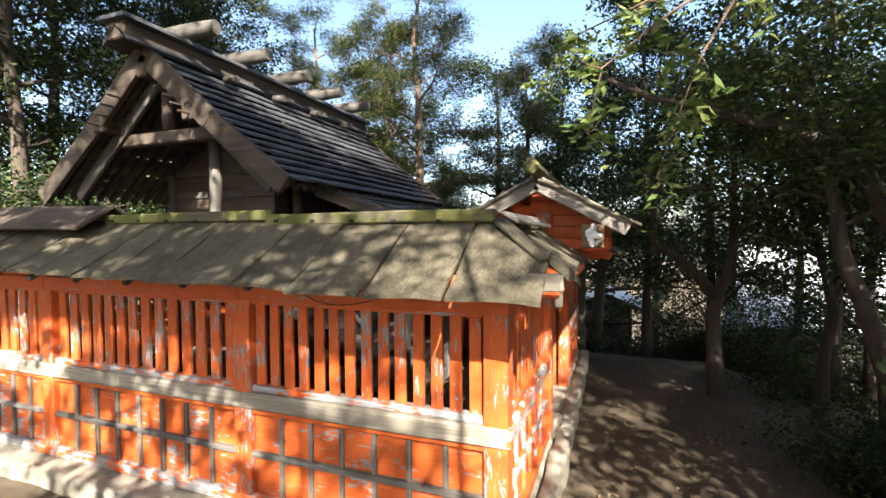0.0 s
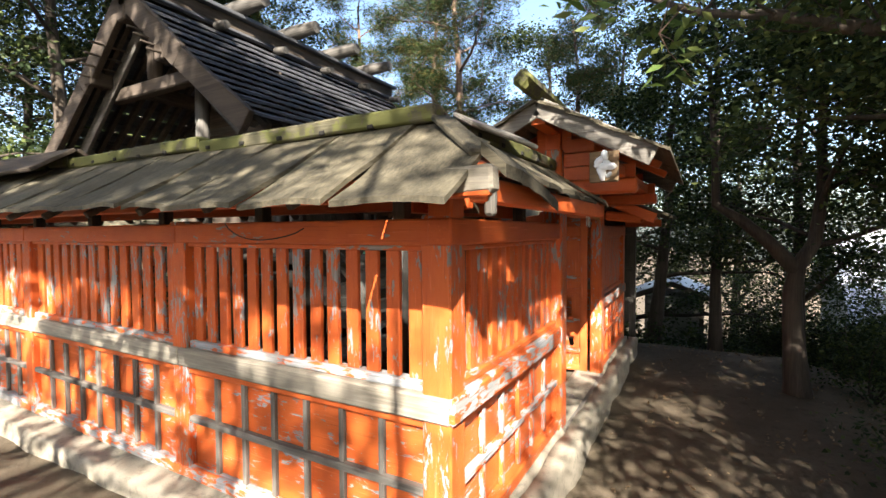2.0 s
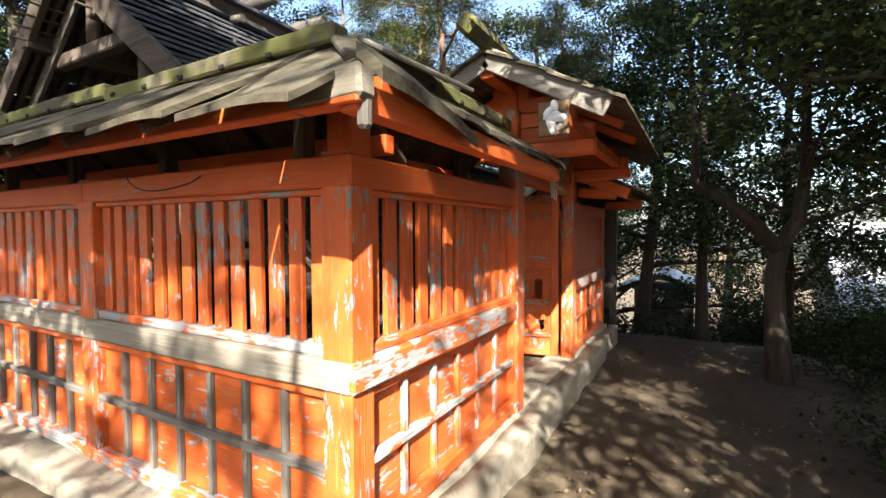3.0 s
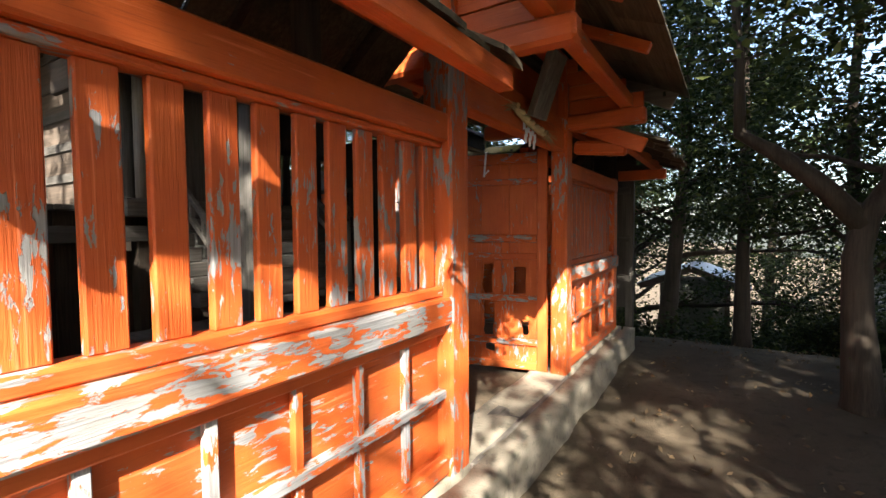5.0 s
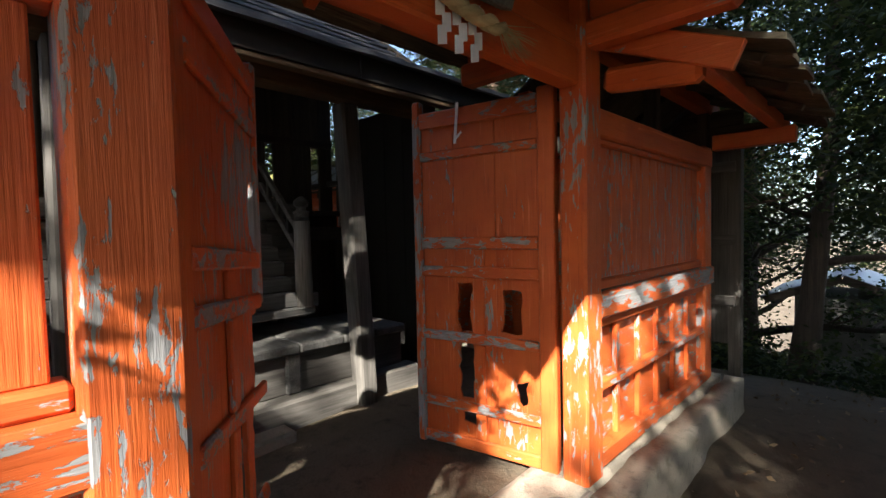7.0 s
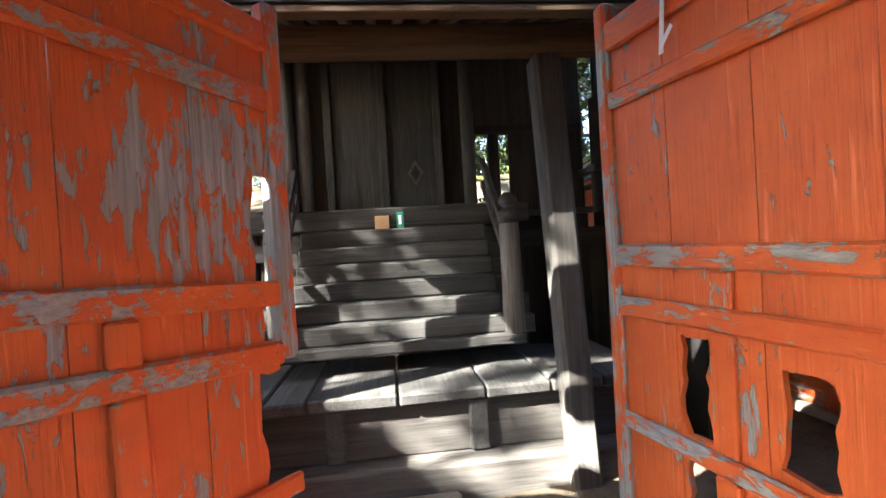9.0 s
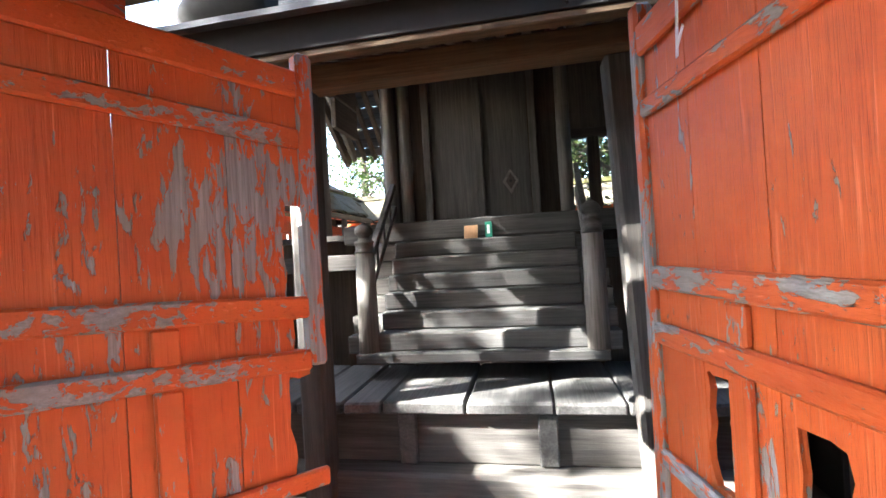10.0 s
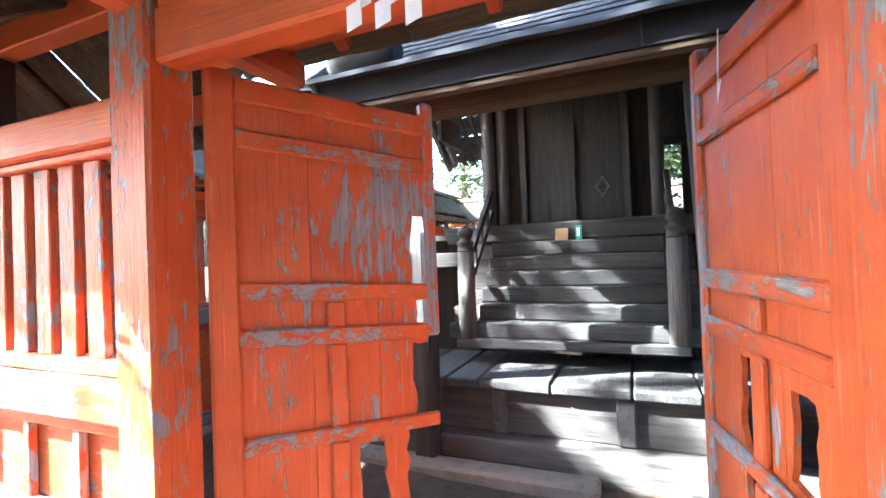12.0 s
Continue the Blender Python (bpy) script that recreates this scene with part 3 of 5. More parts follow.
for k in range(9):
    a = k * math.tau / 8 + ro.uniform(-0.25, 0.25)
    r = 0.0 if k == 8 else ro.uniform(0.035, 0.075)
    q = ro.uniform(0.02, 0.04)
    bmesh.ops.create_uvsphere(bm, u_segments=10, v_segments=7, radius=q, matrix=Matrix.Translation((-0.21 + 0.8 * r * math.cos(a), 4.637, 1.45 + r * 1.2 * math.sin(a))) @ Euler((0, a, 0)).to_matrix().to_4x4() @ Matrix.Diagonal((1.35, 0.45, 0.8, 1)))
part("flower", bm, WHITE_CLAY, orn, smooth=True)
bar("backing", (-0.315, 4.637, 1.335), (-0.105, 4.66, 1.565), BROWN_X, orn, bev=0.03, label="flaking red-brown backing")

# plaque hanging tilted under the gate's eave
plq = thing("name_plaque", (-0.55, 6.28, 1.22), "blank grey wooden plaque, tilted forward under the eave", "plaque")
beam_between("board", (-0.665, 6.42, 1.25), (-0.50, 6.40, 1.68), 0.27, 0.055, GREY_Z, plq, up=(1, 0, 0))
# straw rope with folded paper
rope = thing("straw_rope", (-0.64, 6.2, 1.1), "short twisted straw rope with frayed ends and white paper streamers", "rope")
pts = [(-0.665 + 0.05 * k / 12, 6.03 + 0.42 * k / 12, 1.255 - 0.115 * k / 12 - 0.02 * math.sin(math.pi * k / 12)) for k in range(13)]
for ph in (0, math.pi):
    tw = [Vector(p) + Vector((0.014 * math.cos(ph + 1.6 * k), 0, 0.014 * math.sin(ph + 1.6 * k))) for k, p in enumerate(pts)]
    tube("strand", tw, [0.02] * 13, STRAW, rope, 7)
rs = random.Random(3)
for end, d in ((pts[-1], 1), (pts[0], -1)):
    bm = bmesh.new()
    for k in range(40):
        a = Vector(end) + Vector((rs.uniform(-0.015, 0.015), 0, rs.uniform(-0.015, 0.015)))
        b = a + Vector((rs.uniform(-0.05, 0.05), d * rs.uniform(0.08, 0.17), rs.uniform(-0.09, 0.015)))
        tube_bm([a, b], [0.0022, 0.0012], 3, bm, False)
    part("frayed_end", bm, STRAW, rope)["kind"] = "stuff"
for y in (6.205, 6.285, 6.365):
    bm = bmesh.new()
    z, side = 1.235 - (y - 6.2) * 0.12, 1
    for k in range(4):
        w, hgt = 0.042, 0.062
        c = side * 0.013
        x = -0.672 + 0.004 * k
        q = [bm.verts.new((x + e, y + c + dy, z + dz)) for e in (0, 0.002) for dy, dz in ((-w / 2, 0.0), (w / 2, 0.012), (w / 2, -hgt + 0.012), (-w / 2, -hgt))]
        for f in ((0, 1, 2, 3), (7, 6, 5, 4), (0, 4, 5, 1), (1, 5, 6, 2), (2, 6, 7, 3), (3, 7, 4, 0)):
            bm.faces.new([q[i] for i in f])
        z -= hgt * 0.78
        side = -side
    part("paper_streamer", bm, PAPER, rope)


# ---- gate doors ----
def panel_with_holes(name, u0, u1, z0, z1, holes, material, parent, m):
    """A door board with ragged holes that go right through. holes: (u0, u1, z0, z1)."""
    rr = random.Random(int(u0 * 999 + z0 * 77))
    holes = [(max(a, u0), min(b, u1), max(c, z0), min(d, z1)) for a, b, c, d in holes if a < u1 - 0.005 and b > u0 + 0.005]
    us = sorted({u0, u1, *[h for q in holes for h in q[:2]]})
    zs = sorted({z0, z1, *[h for q in holes for h in q[2:]]})
    def fill(vs, step):
        out = []
        for a, b in zip(vs, vs[1:]):
            n = max(1, round((b - a) / step))
            out += [a + (b - a) * k / n for k in range(n)]
        return out + [vs[-1]]
    us, zs = fill(us, 0.06), fill(zs, 0.05)
    bm = bmesh.new()
    jit = {}
    def vert(i, j, y):
        if (i, j, y) not in jit:
            u, z = us[i], zs[j]
            inner = 0 < i < len(us) - 1 and 0 < j < len(zs) - 1
            if (i, j) not in jit:
                jit[(i, j)] = (rr.uniform(-0.012, 0.012), rr.uniform(-0.012, 0.012)) if inner else (0, 0)
            du, dz = jit[(i, j)]
            jit[(i, j, y)] = bm.verts.new((u + du, y, z + dz))
        return jit[(i, j, y)]
    solid = set()
    for i in range(len(us) - 1):
        for j in range(len(zs) - 1):
            cu, cz = (us[i] + us[i + 1]) / 2, (zs[j] + zs[j + 1]) / 2
            if not any(a < cu < b and c < cz < d for a, b, c, d in holes):
                solid.add((i, j))
    for i, j in solid:
        a = [(i, j), (i + 1, j), (i + 1, j + 1), (i, j + 1)]
        bm.faces.new([vert(*q, -0.009) for q in a])
        bm.faces.new([vert(*q, 0.009) for q in a[::-1]])
        for (di, dj), e in (((0, -1), (0, 1)), ((1, 0), (1, 2)), ((0, 1), (2, 3)), ((-1, 0), (3, 0))):
            if (i + di, j + dj) not in solid:
                p, q = a[e[0]], a[e[1]]
                bm.faces.new([vert(*q, -0.009), vert(*p, -0.009), vert(*p, 0.009), vert(*q, 0.009)])
    bmesh.ops.recalc_face_normals(bm, faces=bm.faces)
    bm.transform(m)
    return part(name, bm, material, parent)


def door(label, hinge, free, z0, z1, rails, face, free_low, holes, mu, coats, sag=0.0):
    """A framed door leaf from its hinge to its free edge; face: +1 where the rails stand proud on the left of the way hinge to free."""
    d = Vector((free[0] - hinge[0], free[1] - hinge[1], 0))
    width = d.length
    droop = Matrix.Identity(4)
    droop[2][0] = -sag
    m = Matrix.LocRotScale((hinge[0], hinge[1], 0), Euler((0, 0, math.atan2(d.y, d.x))), None) @ droop
    th = thing("gate_door", (*hinge, z0), label, "door", "leaves of the gate")

    def B(name, u0, u1, v0, v1, za, zb, mat, **kw):
        bm = box_bm((u0, min(v0, v1), za), (u1, max(v0, v1), zb), kw.get("bev", 0.006), 4, 0.004, za * 7)
        bm.transform(m)
        return part(name, bm, mat, th, kw.get("label", ""))

    B("hinge_stile", 0, 0.095, -0.03, 0.03, z0 - 0.03, z1 + 0.02, RED_Z, bev=0.008)
    B("free_stile", width - 0.06, width, -0.03, 0.032, free_low, z1 + 0.07, FADED_Z, bev=0.012, label="bare grey edge stile")
    cut = [0.095, 0.095 + (width - 0.155) * 0.34, 0.095 + (width - 0.155) * 0.7, width - 0.06]
    for a, b, coat in zip(cut, cut[1:], coats):
        panel_with_holes("door_board", a + 0.0015, b - 0.0015, z0 + 0.03, z1 - 0.03, holes, coat, th, m)
    for k, (z, h) in enumerate(rails):
        v = face * 0.034
        B("rail", 0.094, width - 0.06 if z > free_low else width - 0.02, face * 0.009, v, z - h, z, RAIL_X if k else WORN_X, bev=0.008)
    for (za, ha), (zb, hb) in zip(rails[2:], rails[3:]):
        B("mullion", mu - 0.035, mu + 0.035, face * 0.009, face * 0.032, zb + 0.001, za - ha - 0.001, WORN_Z, bev=0.006)
    return th


R_RAILS = [(1.14, 0.10), (0.905, 0.055), (0.392, 0.07), (0.222, 0.065), (-0.172, 0.058), (-0.575, 0.06), (-0.79, 0.07)]
R_HOLES = [(0.515, 0.61, -0.16, 0.125), (0.20, 0.315, -0.15, 0.10), (0.50, 0.60, -0.56, -0.235), (0.17, 0.235, -0.54, -0.41), (0.50, 0.58, -0.71, -0.637)]
L_RAILS = [(1.15, 0.088), (0.962, 0.066), (0.416, 0.07), (0.247, 0.066), (-0.145, 0.06), (-0.60, 0.065)]
L_HOLES = [(0.79, 0.855, 0.40, 0.71), (0.81, 0.855, 0.24, 0.35), (0.53, 0.645, -0.95, -0.24), (0.785, 0.86, -0.47, 0.16), (0.745, 0.86, -0.95, -0.2)]
door("open red door leaf, its lower boards broken through", (-0.86, 7.223), (-1.75, 7.045), -0.88, 1.15, R_RAILS, 1, -0.88, R_HOLES, 0.455, (DOOR_Z, DOOR_Z, DOOR_Z))
door("open red door leaf, paint flaked to grey, foot rotted away", (-0.87, 5.425), (-1.611, 5.9615), -0.88, 1.15, L_RAILS, -1, 0.19, L_HOLES, 0.445, (PATCHED_Z, PATCHED_Z, PATCHED_Z), 0.07)

strip = thing("paper_strip", (-1.42, 7.07, 0.95), "thin torn paper strip hanging on the door", "paper")
beam_between("strip", (-1.40, 7.065, 1.16), (-1.42, 7.06, 0.93), 0.02, 0.002, PAPER, strip, up=(0, 1, 0), bev=0)
beam_between("strip", (-1.42, 7.06, 0.95), (-1.37, 7.062, 0.99), 0.015, 0.002, PAPER, strip, up=(0, 1, 0), bev=0)

# ---- stone footing ----
def footing(name, lo, hi, label, lump=0.05):
    bm = box_bm(lo, hi, 0.0)
    bmesh.ops.subdivide_edges(bm, edges=[e for e in bm.edges if e.calc_length() > 0.8], cuts=26, use_grid_fill=True)
    bmesh.ops.subdivide_edges(bm, edges=[e for e in bm.edges if e.calc_length() > 0.2], cuts=5, use_grid_fill=True)
    for v in bm.verts:
        p = v.co
        n = noise.noise_vector(Vector((p.x * 2.4, p.y * 2.4, p.z * 2))) * lump + noise.noise_vector(p * 9) * lump * 0.3
        if p.z > hi[2] - 0.005:
            n.z = -abs(n.z) * 0.4
        v.co += n
    bmesh.ops.recalc_face_normals(bm, faces=bm.faces)
    ob = part(name, bm, STONE, smooth=True)
    return tagged(ob, label, "footing", kind="structure")


footing("footing_front", (-0.648, 3.0, -1.5), (-0.50, 9.62, -0.868), "rough pale stone footing, rounded by wear", 0.035)
footing("sill_stone_front", (-1.0, 3.0, -1.5), (-0.675, 9.6, -0.862), "long pale sill stone under the gate and fence", 0.012)
footing("footing_side", (-8.9, 2.92, -1.5), (-0.55, 3.32, -0.94), "rough stone footing along the side fence")
footing("footing_north", (-8.9, 9.25, -1.6), (-0.6, 9.66, -0.94), "rough stone footing of the north fence")
footing("footing_rear", (-8.95, 3.0, -1.6), (-8.55, 9.5, -0.94), "rough stone footing of the rear fence")


# ---- sanctuary ----
hall = thing("sanctuary", (-6.1, 6.3, -1.0), "small unpainted dark wooden sanctuary with a steep plank roof", "shrine")
FLOOR = 0.70
Y0, Y1, X0, X1 = 5.40, 7.02, -6.6, -4.42
bar("wall_board", (X0, Y0 - 0.03, FLOOR), (X1, Y0 + 0.03, 2.7), DARK_X, hall)
bar("wall_board", (X0, Y1 - 0.03, FLOOR), (X1, Y1 + 0.03, 2.7), DARK_X, hall)
bar("wall_board", (X0 - 0.03, Y0, FLOOR), (X0 + 0.03, Y1, 2.7), DARK_Y, hall)
for z in (1.05, 1.4, 1.75, 2.1, 2.45):
    bar("wall_batten", (X0 + 0.1, Y0 - 0.055, z - 0.05), (X1 - 0.1, Y0 - 0.031, z + 0.05), HALL_X, hall)
# front columns take the paler grey: sky light on them put into the colour
for x, y in ((-4.28, 5.43), (-4.34, 5.56), (-4.30, 7.0)):
    tube("column", [(x, y, z) for z in (FLOOR, 1.3, 2.5)], [0.058, 0.06, 0.055], GREY_Z, hall, 14)
for x, y in ((X0, Y0), (X0, Y1), (X1 - 0.05, Y0 - 0.02)):
    tube("column", [(x, y, -1.0), (x, y, 2.8)], [0.085, 0.085], HALL_Z, hall, 12)
for y0, y1 in ((5.80, 6.215), (6.275, 6.70)):
    bar("door_leaf", (-4.44, y0, FLOOR + 0.08), (-4.40, y1, 2.1), HALL_Z, hall, bev=0.004)
for y in (5.76, 6.245, 6.74):
    bar("door_frame", (-4.43, y - 0.035, FLOOR + 0.07), (-4.36, y + 0.035, 2.12), HALL_Z, hall)
bar("door_head", (-4.45, 5.45, 2.12), (-4.34, 6.98, 2.26), DARK_Y, hall)
bar("front_board", (-4.48, 5.44, FLOOR + 0.07), (-4.45, 7.0, 2.7), DARK_Z, hall)


def diamond(x, r, deep):
    bm = bmesh.new()
    bmesh.ops.create_cone(bm, cap_ends=True, segments=4, radius1=r, radius2=r * 0.93, depth=deep, matrix=Matrix.Translation((x, 6.52, 1.085)) @ Euler((0, radians(90), 0)).to_matrix().to_4x4() @ Matrix.Diagonal((1, 0.62, 1, 1)))
    return bm


lock = part("lock_plate", diamond(-4.394, 0.12, 0.012), GREY_Y, hall, "pale diamond-shaped lock plate")
part("lock_inset", diamond(-4.387, 0.075, 0.006), DARK_Z, lock)
tube("keyhole", [(-4.385, 6.52, 1.085), (-4.38, 6.52, 1.085)], [0.015, 0.015], VOID, lock, 8)
bar("floor_beam", (-4.1, 5.1, FLOOR - 0.12), (-3.86, 7.4, FLOOR + 0.04), STEP_Y, hall, bev=0.012)
for k in range(9):
    y = 4.25 + k * 0.43
    bar("floor_board", (-6.9, y + 0.003, FLOOR - 0.07), (-4.1, y + 0.427, FLOOR - 0.02), HALL_X, hall, bev=0.004)
bar("edge_beam", (-4.12, 4.25, 0.36), (-3.92, 8.12, 0.5), HALL_Y, hall)
for y in (4.4, 5.3, 7.3, 8.0):
    bar("floor_post", (-4.1, y - 0.07, -1.0), (-3.96, y + 0.07, 0.36), DARK_Z, hall)
for k in range(9):
    y = 4.3 + 0.42 * k
    bar("skirt_board", (-4.3, y, -1.0), (-4.26, y + 0.415, FLOOR - 0.07), DARK_Z, hall)
for y in (4.3, 8.07):
    bar("veranda_rail", (-6.8, y - 0.03, FLOOR + 0.28), (-4.0, y + 0.03, FLOOR + 0.34), HALL_X, hall)
    for x in (-4.05, -4.9, -5.8, -6.7):
        bar("rail_post", (x - 0.03, y - 0.03, FLOOR - 0.07), (x + 0.03, y + 0.03, FLOOR + 0.28), HALL_Z, hall)
for y0, y1 in ((7.62, 7.85), (7.95, 8.12)):
    bar("screen_board", (-4.45, y0, FLOOR - 0.02), (-4.41, y1, 2.3), DARK_Z, hall)
for y0, y1 in ((7.205, 7.31), (7.40, 7.615)):
    bar("screen_board", (-4.45, y0, FLOOR - 0.02), (-4.41, y1, 1.42), DARK_Z, hall)
bar("screen_rail", (-4.47, 7.05, 1.42), (-4.40, 8.12, 1.5), DARK_Y, hall)
bar("screen_board", (-4.45, 7.05, 1.5), (-4.42, 8.12, 2.4), DARK_Z, hall)

# stairs: solid timbers stacked
stairs = thing("timber_stairs", (-3.5, 6.28, -0.38), "worn grey timber steps with posts at both sides", "stairs")
SX, SZ, RISE, RUN = -3.19, -0.185, 0.1265, 0.112
for k in range(6):
    x = SX - k * RUN
    bar("step", (x - 0.32, 5.58, SZ + k * RISE), (x, 7.0, SZ + (k + 1) * RISE - 0.003), STEP_Y, stairs, bev=0.012, cuts=6, wobble=0.006)
    for y0, y1 in ((5.36, 5.579), (7.001, 7.2)):
        bar("step_end", (x - 0.3, y0, SZ + k * RISE - 0.02), (x - 0.03, y1, SZ + (k + 1) * RISE - 0.024), HALL_Y, stairs)
bar("base_plank", (-3.4, 5.455, SZ - 0.07), (-3.12, 7.115, SZ), STEP_Y, stairs, bev=0.01, cuts=5, wobble=0.006)
for y, zt in ((5.53, 0.66), (7.05, 0.70)):
    nw = tube("newel_post", [(-3.19, y, SZ), (-3.20, y, zt - 0.16)], [0.072, 0.066], GREY_Z, stairs, 16)
    prof = ((0.068, -0.16), (0.072, -0.15), (0.062, -0.145), (0.062, -0.10), (0.068, -0.095), (0.068, -0.08), (0.042, -0.07), (0.038, -0.045), (0.06, -0.03), (0.064, 0.0), (0.042, 0.03), (0.01, 0.05))
    tube("finial", [(-3.20, y, zt + q[1]) for q in prof], [q[0] for q in prof], HALL_Y, nw, 16)
    for off in (0.0, 0.19):
        beam_between("hand_rail", (-3.24, y, zt - 0.44 + off), (-3.98, y, zt + 0.22 + off), 0.045, 0.05, HALL_X, stairs)
    for k in range(3):
        f = (k + 1) / 4
        x, z = -3.24 - 0.74 * f, zt - 0.44 + 0.66 * f
        bar("baluster", (x - 0.02, y - 0.02, z), (x + 0.02, y + 0.02, z + 0.2), HALL_Z, stairs)

# platform in front of the stairs
plat = thing("timber_platform", (-3.0, 6.3, -0.85), "low platform of thick grey planks, its front boarded", "platform")
ys = [4.9, 5.22, 5.52, 5.76, 6.25, 6.74, 7.12, 7.42, 7.75]
for a, b in zip(ys, ys[1:]):
    bar("plank", (-3.6, a + 0.004, -0.445), (-2.70, b - 0.004, -0.375 + 0.004 * math.sin(a * 9)), STEP_X, plat, bev=0.012, cuts=4, wobble=0.008)
bar("front_board", (-2.80, 4.9, -0.74), (-2.765, 7.75, -0.445), HALL_Y, plat, cuts=6, wobble=0.01)
for y in (5.9, 6.7):
    bar("front_post", (-2.79, y - 0.055, -0.74), (-2.73, y + 0.055, -0.445), STEP_X, plat, bev=0.01)
bar("ground_sill", (-2.82, 4.8, -1.02), (-2.62, 7.85, -0.74), HALL_Y, plat, bev=0.02, cuts=6, wobble=0.02)
kerb = thing("kerb_stone", (-2.5, 5.9, -0.95), "long pale edging stone half sunk in earth", "kerb")
part("slab", box_bm((-2.6, 4.95, -1.05), (-2.42, 6.55, -0.87), 0.02, 8, 0.012), STONE, kerb)

# porch posts that carry the lower roof
porch = thing("porch", (-2.6, 6.3, -1.0), "grey porch posts with a heavy cross beam and plank roof", "porch")
for x, y, dx, dy in ((-2.61, 5.42, 0.03, 0.02), (-2.61, 7.245, -0.06, -0.085)):
    beam_between("porch_post", (x, y, -1.0), (x + dx, y + dy, 1.43), 0.155, 0.155, HALL_Z, porch, up=(0, 1, 0), bev=0.02)
bar("cross_beam", (-2.68, 4.9, 1.42), (-2.51, 8.0, 1.545), BROWN_Y, porch, bev=0.012)
PY0, PY1 = 5.0, 8.3
# Side boards are near-black: the porch's shade is put into their colour.
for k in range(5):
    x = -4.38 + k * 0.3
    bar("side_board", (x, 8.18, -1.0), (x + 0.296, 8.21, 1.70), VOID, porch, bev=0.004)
for k in range(20):
    y = PY0 + 0.06 + k * 0.166
    beam_between("rafter", (-3.6, y, 2.03), (-2.12, y, 1.50), 0.06, 0.06, BROWN_X, porch)
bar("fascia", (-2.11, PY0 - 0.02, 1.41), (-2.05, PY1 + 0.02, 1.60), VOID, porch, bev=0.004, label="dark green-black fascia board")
bar("eave_batten", (-2.13, PY0 - 0.02, 1.375), (-2.06, PY1 + 0.02, 1.41), BROWN_Y, porch)
for y in (PY0, PY1):
    beam_between("bargeboard", (-3.6, y, 2.06), (-2.04, y, 1.50), 0.05, 0.17, DARK_X, porch)


def courses(parent, a, b, y0, y1, n, seed, curve=0.0, step=0.075):
    """Overlapping plank courses from the ridge line a (x, z) to the eave line b."""
    rr = random.Random(seed)
    for k in range(n):
        f0, f1 = k / n, (k + 1.3) / n
        y = y0
        while y < y1 - 0.01:
            e = min(y1, y + rr.uniform(1.6, 2.6))
            if y1 - e < 0.6:
                e = y1
            up, sd = rr.uniform(0, 0.01), rr.uniform(0, 99)

            def fn(p, q, y=y, e=e, f0=f0, f1=f1, up=up):
                f = f0 + (f1 - f0) * q
                return (a[0] + (b[0] - a[0]) * f, y + 0.002 + (e - y - 0.004) * p, a[1] + (b[1] - a[1]) * f - curve * math.sin(math.pi * min(1, f)) + step * q + up)

            part("roof_plank", board_bm(fn, 10, 1, 0.028, 0.012, sd), ROOF_Y, parent)
            y = e


courses(porch, (-3.5, 2.08), (-2.03, 1.545), PY0 - 0.05, PY1 + 0.05, 8, 4, 0.0, 0.045)
RX, RZ, GY0, GY1 = -5.2, 3.72, 3.86, 8.55
ER, EL, EZ = -3.22, -7.1, 2.05
courses(hall, (RX, RZ), (ER, EZ), GY0, GY1, 14, 8, 0.05)
courses(hall, (RX, RZ), (EL, EZ), GY0, GY1, 14, 9, 0.05)
for y in (GY0 + 0.03, GY1 - 0.03):
    for x, z in ((ER + 0.03, EZ - 0.06), (EL - 0.03, EZ - 0.06)):
        mid = ((RX + x) / 2, (RZ + z) / 2 - 0.1)
        beam_between("bargeboard", (RX, y, RZ - 0.1), (mid[0], y, mid[1]), 0.07, 0.24, DARK_X, hall)
        beam_between("bargeboard", (mid[0], y, mid[1]), (x, y, z), 0.07, 0.22, DARK_X, hall)
        beam_between("inner_barge", (RX, y + (0.22 if y < 5 else -0.22), RZ - 0.3), (x - (0.35 if x > RX else -0.35), y + (0.22 if y < 5 else -0.22), z + 0.02), 0.05, 0.16, HALL_X, hall)
for k in range(27):
    y = GY0 + 0.16 + k * 0.17
    for x in (ER - 0.05, EL + 0.05):
        beam_between("rafter", (RX, y, RZ - 0.18), (x, y, EZ - 0.05), 0.06, 0.07, DARK_X, hall)
for x, z in ((-4.5, 2.86), (-5.98, 2.84), (RX, 3.42)):
    bar("purlin", (x - 0.075, GY0 - 0.02, z - 0.085), (x + 0.075, GY1 + 0.02, z + 0.085), DARK_Y, hall, bev=0.015)
for y in (4.2, 8.2):
    bar("tie_beam", (-6.1, y - 0.07, 2.62), (-4.4, y + 0.07, 2.77), DARK_X, hall, bev=0.015)
    tube("gable_post", [(-4.78, y + 0.3, FLOOR - 0.05), (-4.78, y + 0.3, 2.75)], [0.08, 0.075], HALL_Z, hall, 12)
    tube("gable_post", [(RX, y, 2.77), (RX, y, 3.4)], [0.08, 0.075], DARK_Z, hall, 12)
for k in range(2, 5):
    bar("gable_wall", (-4.75, Y0 - 0.5, 1.1 + k * 0.3), (-4.2, Y0 - 0.45, 1.385 + k * 0.3), DARK_X, hall)
bar("gable_wall", (-6.5, Y0 - 0.02, 2.7), (-4.45, Y0 + 0.02, 3.1), DARK_X, hall)
bar("ceiling_board", (-6.5, Y0, 2.62), (-4.45, Y1, 2.66), DARK_X, hall)
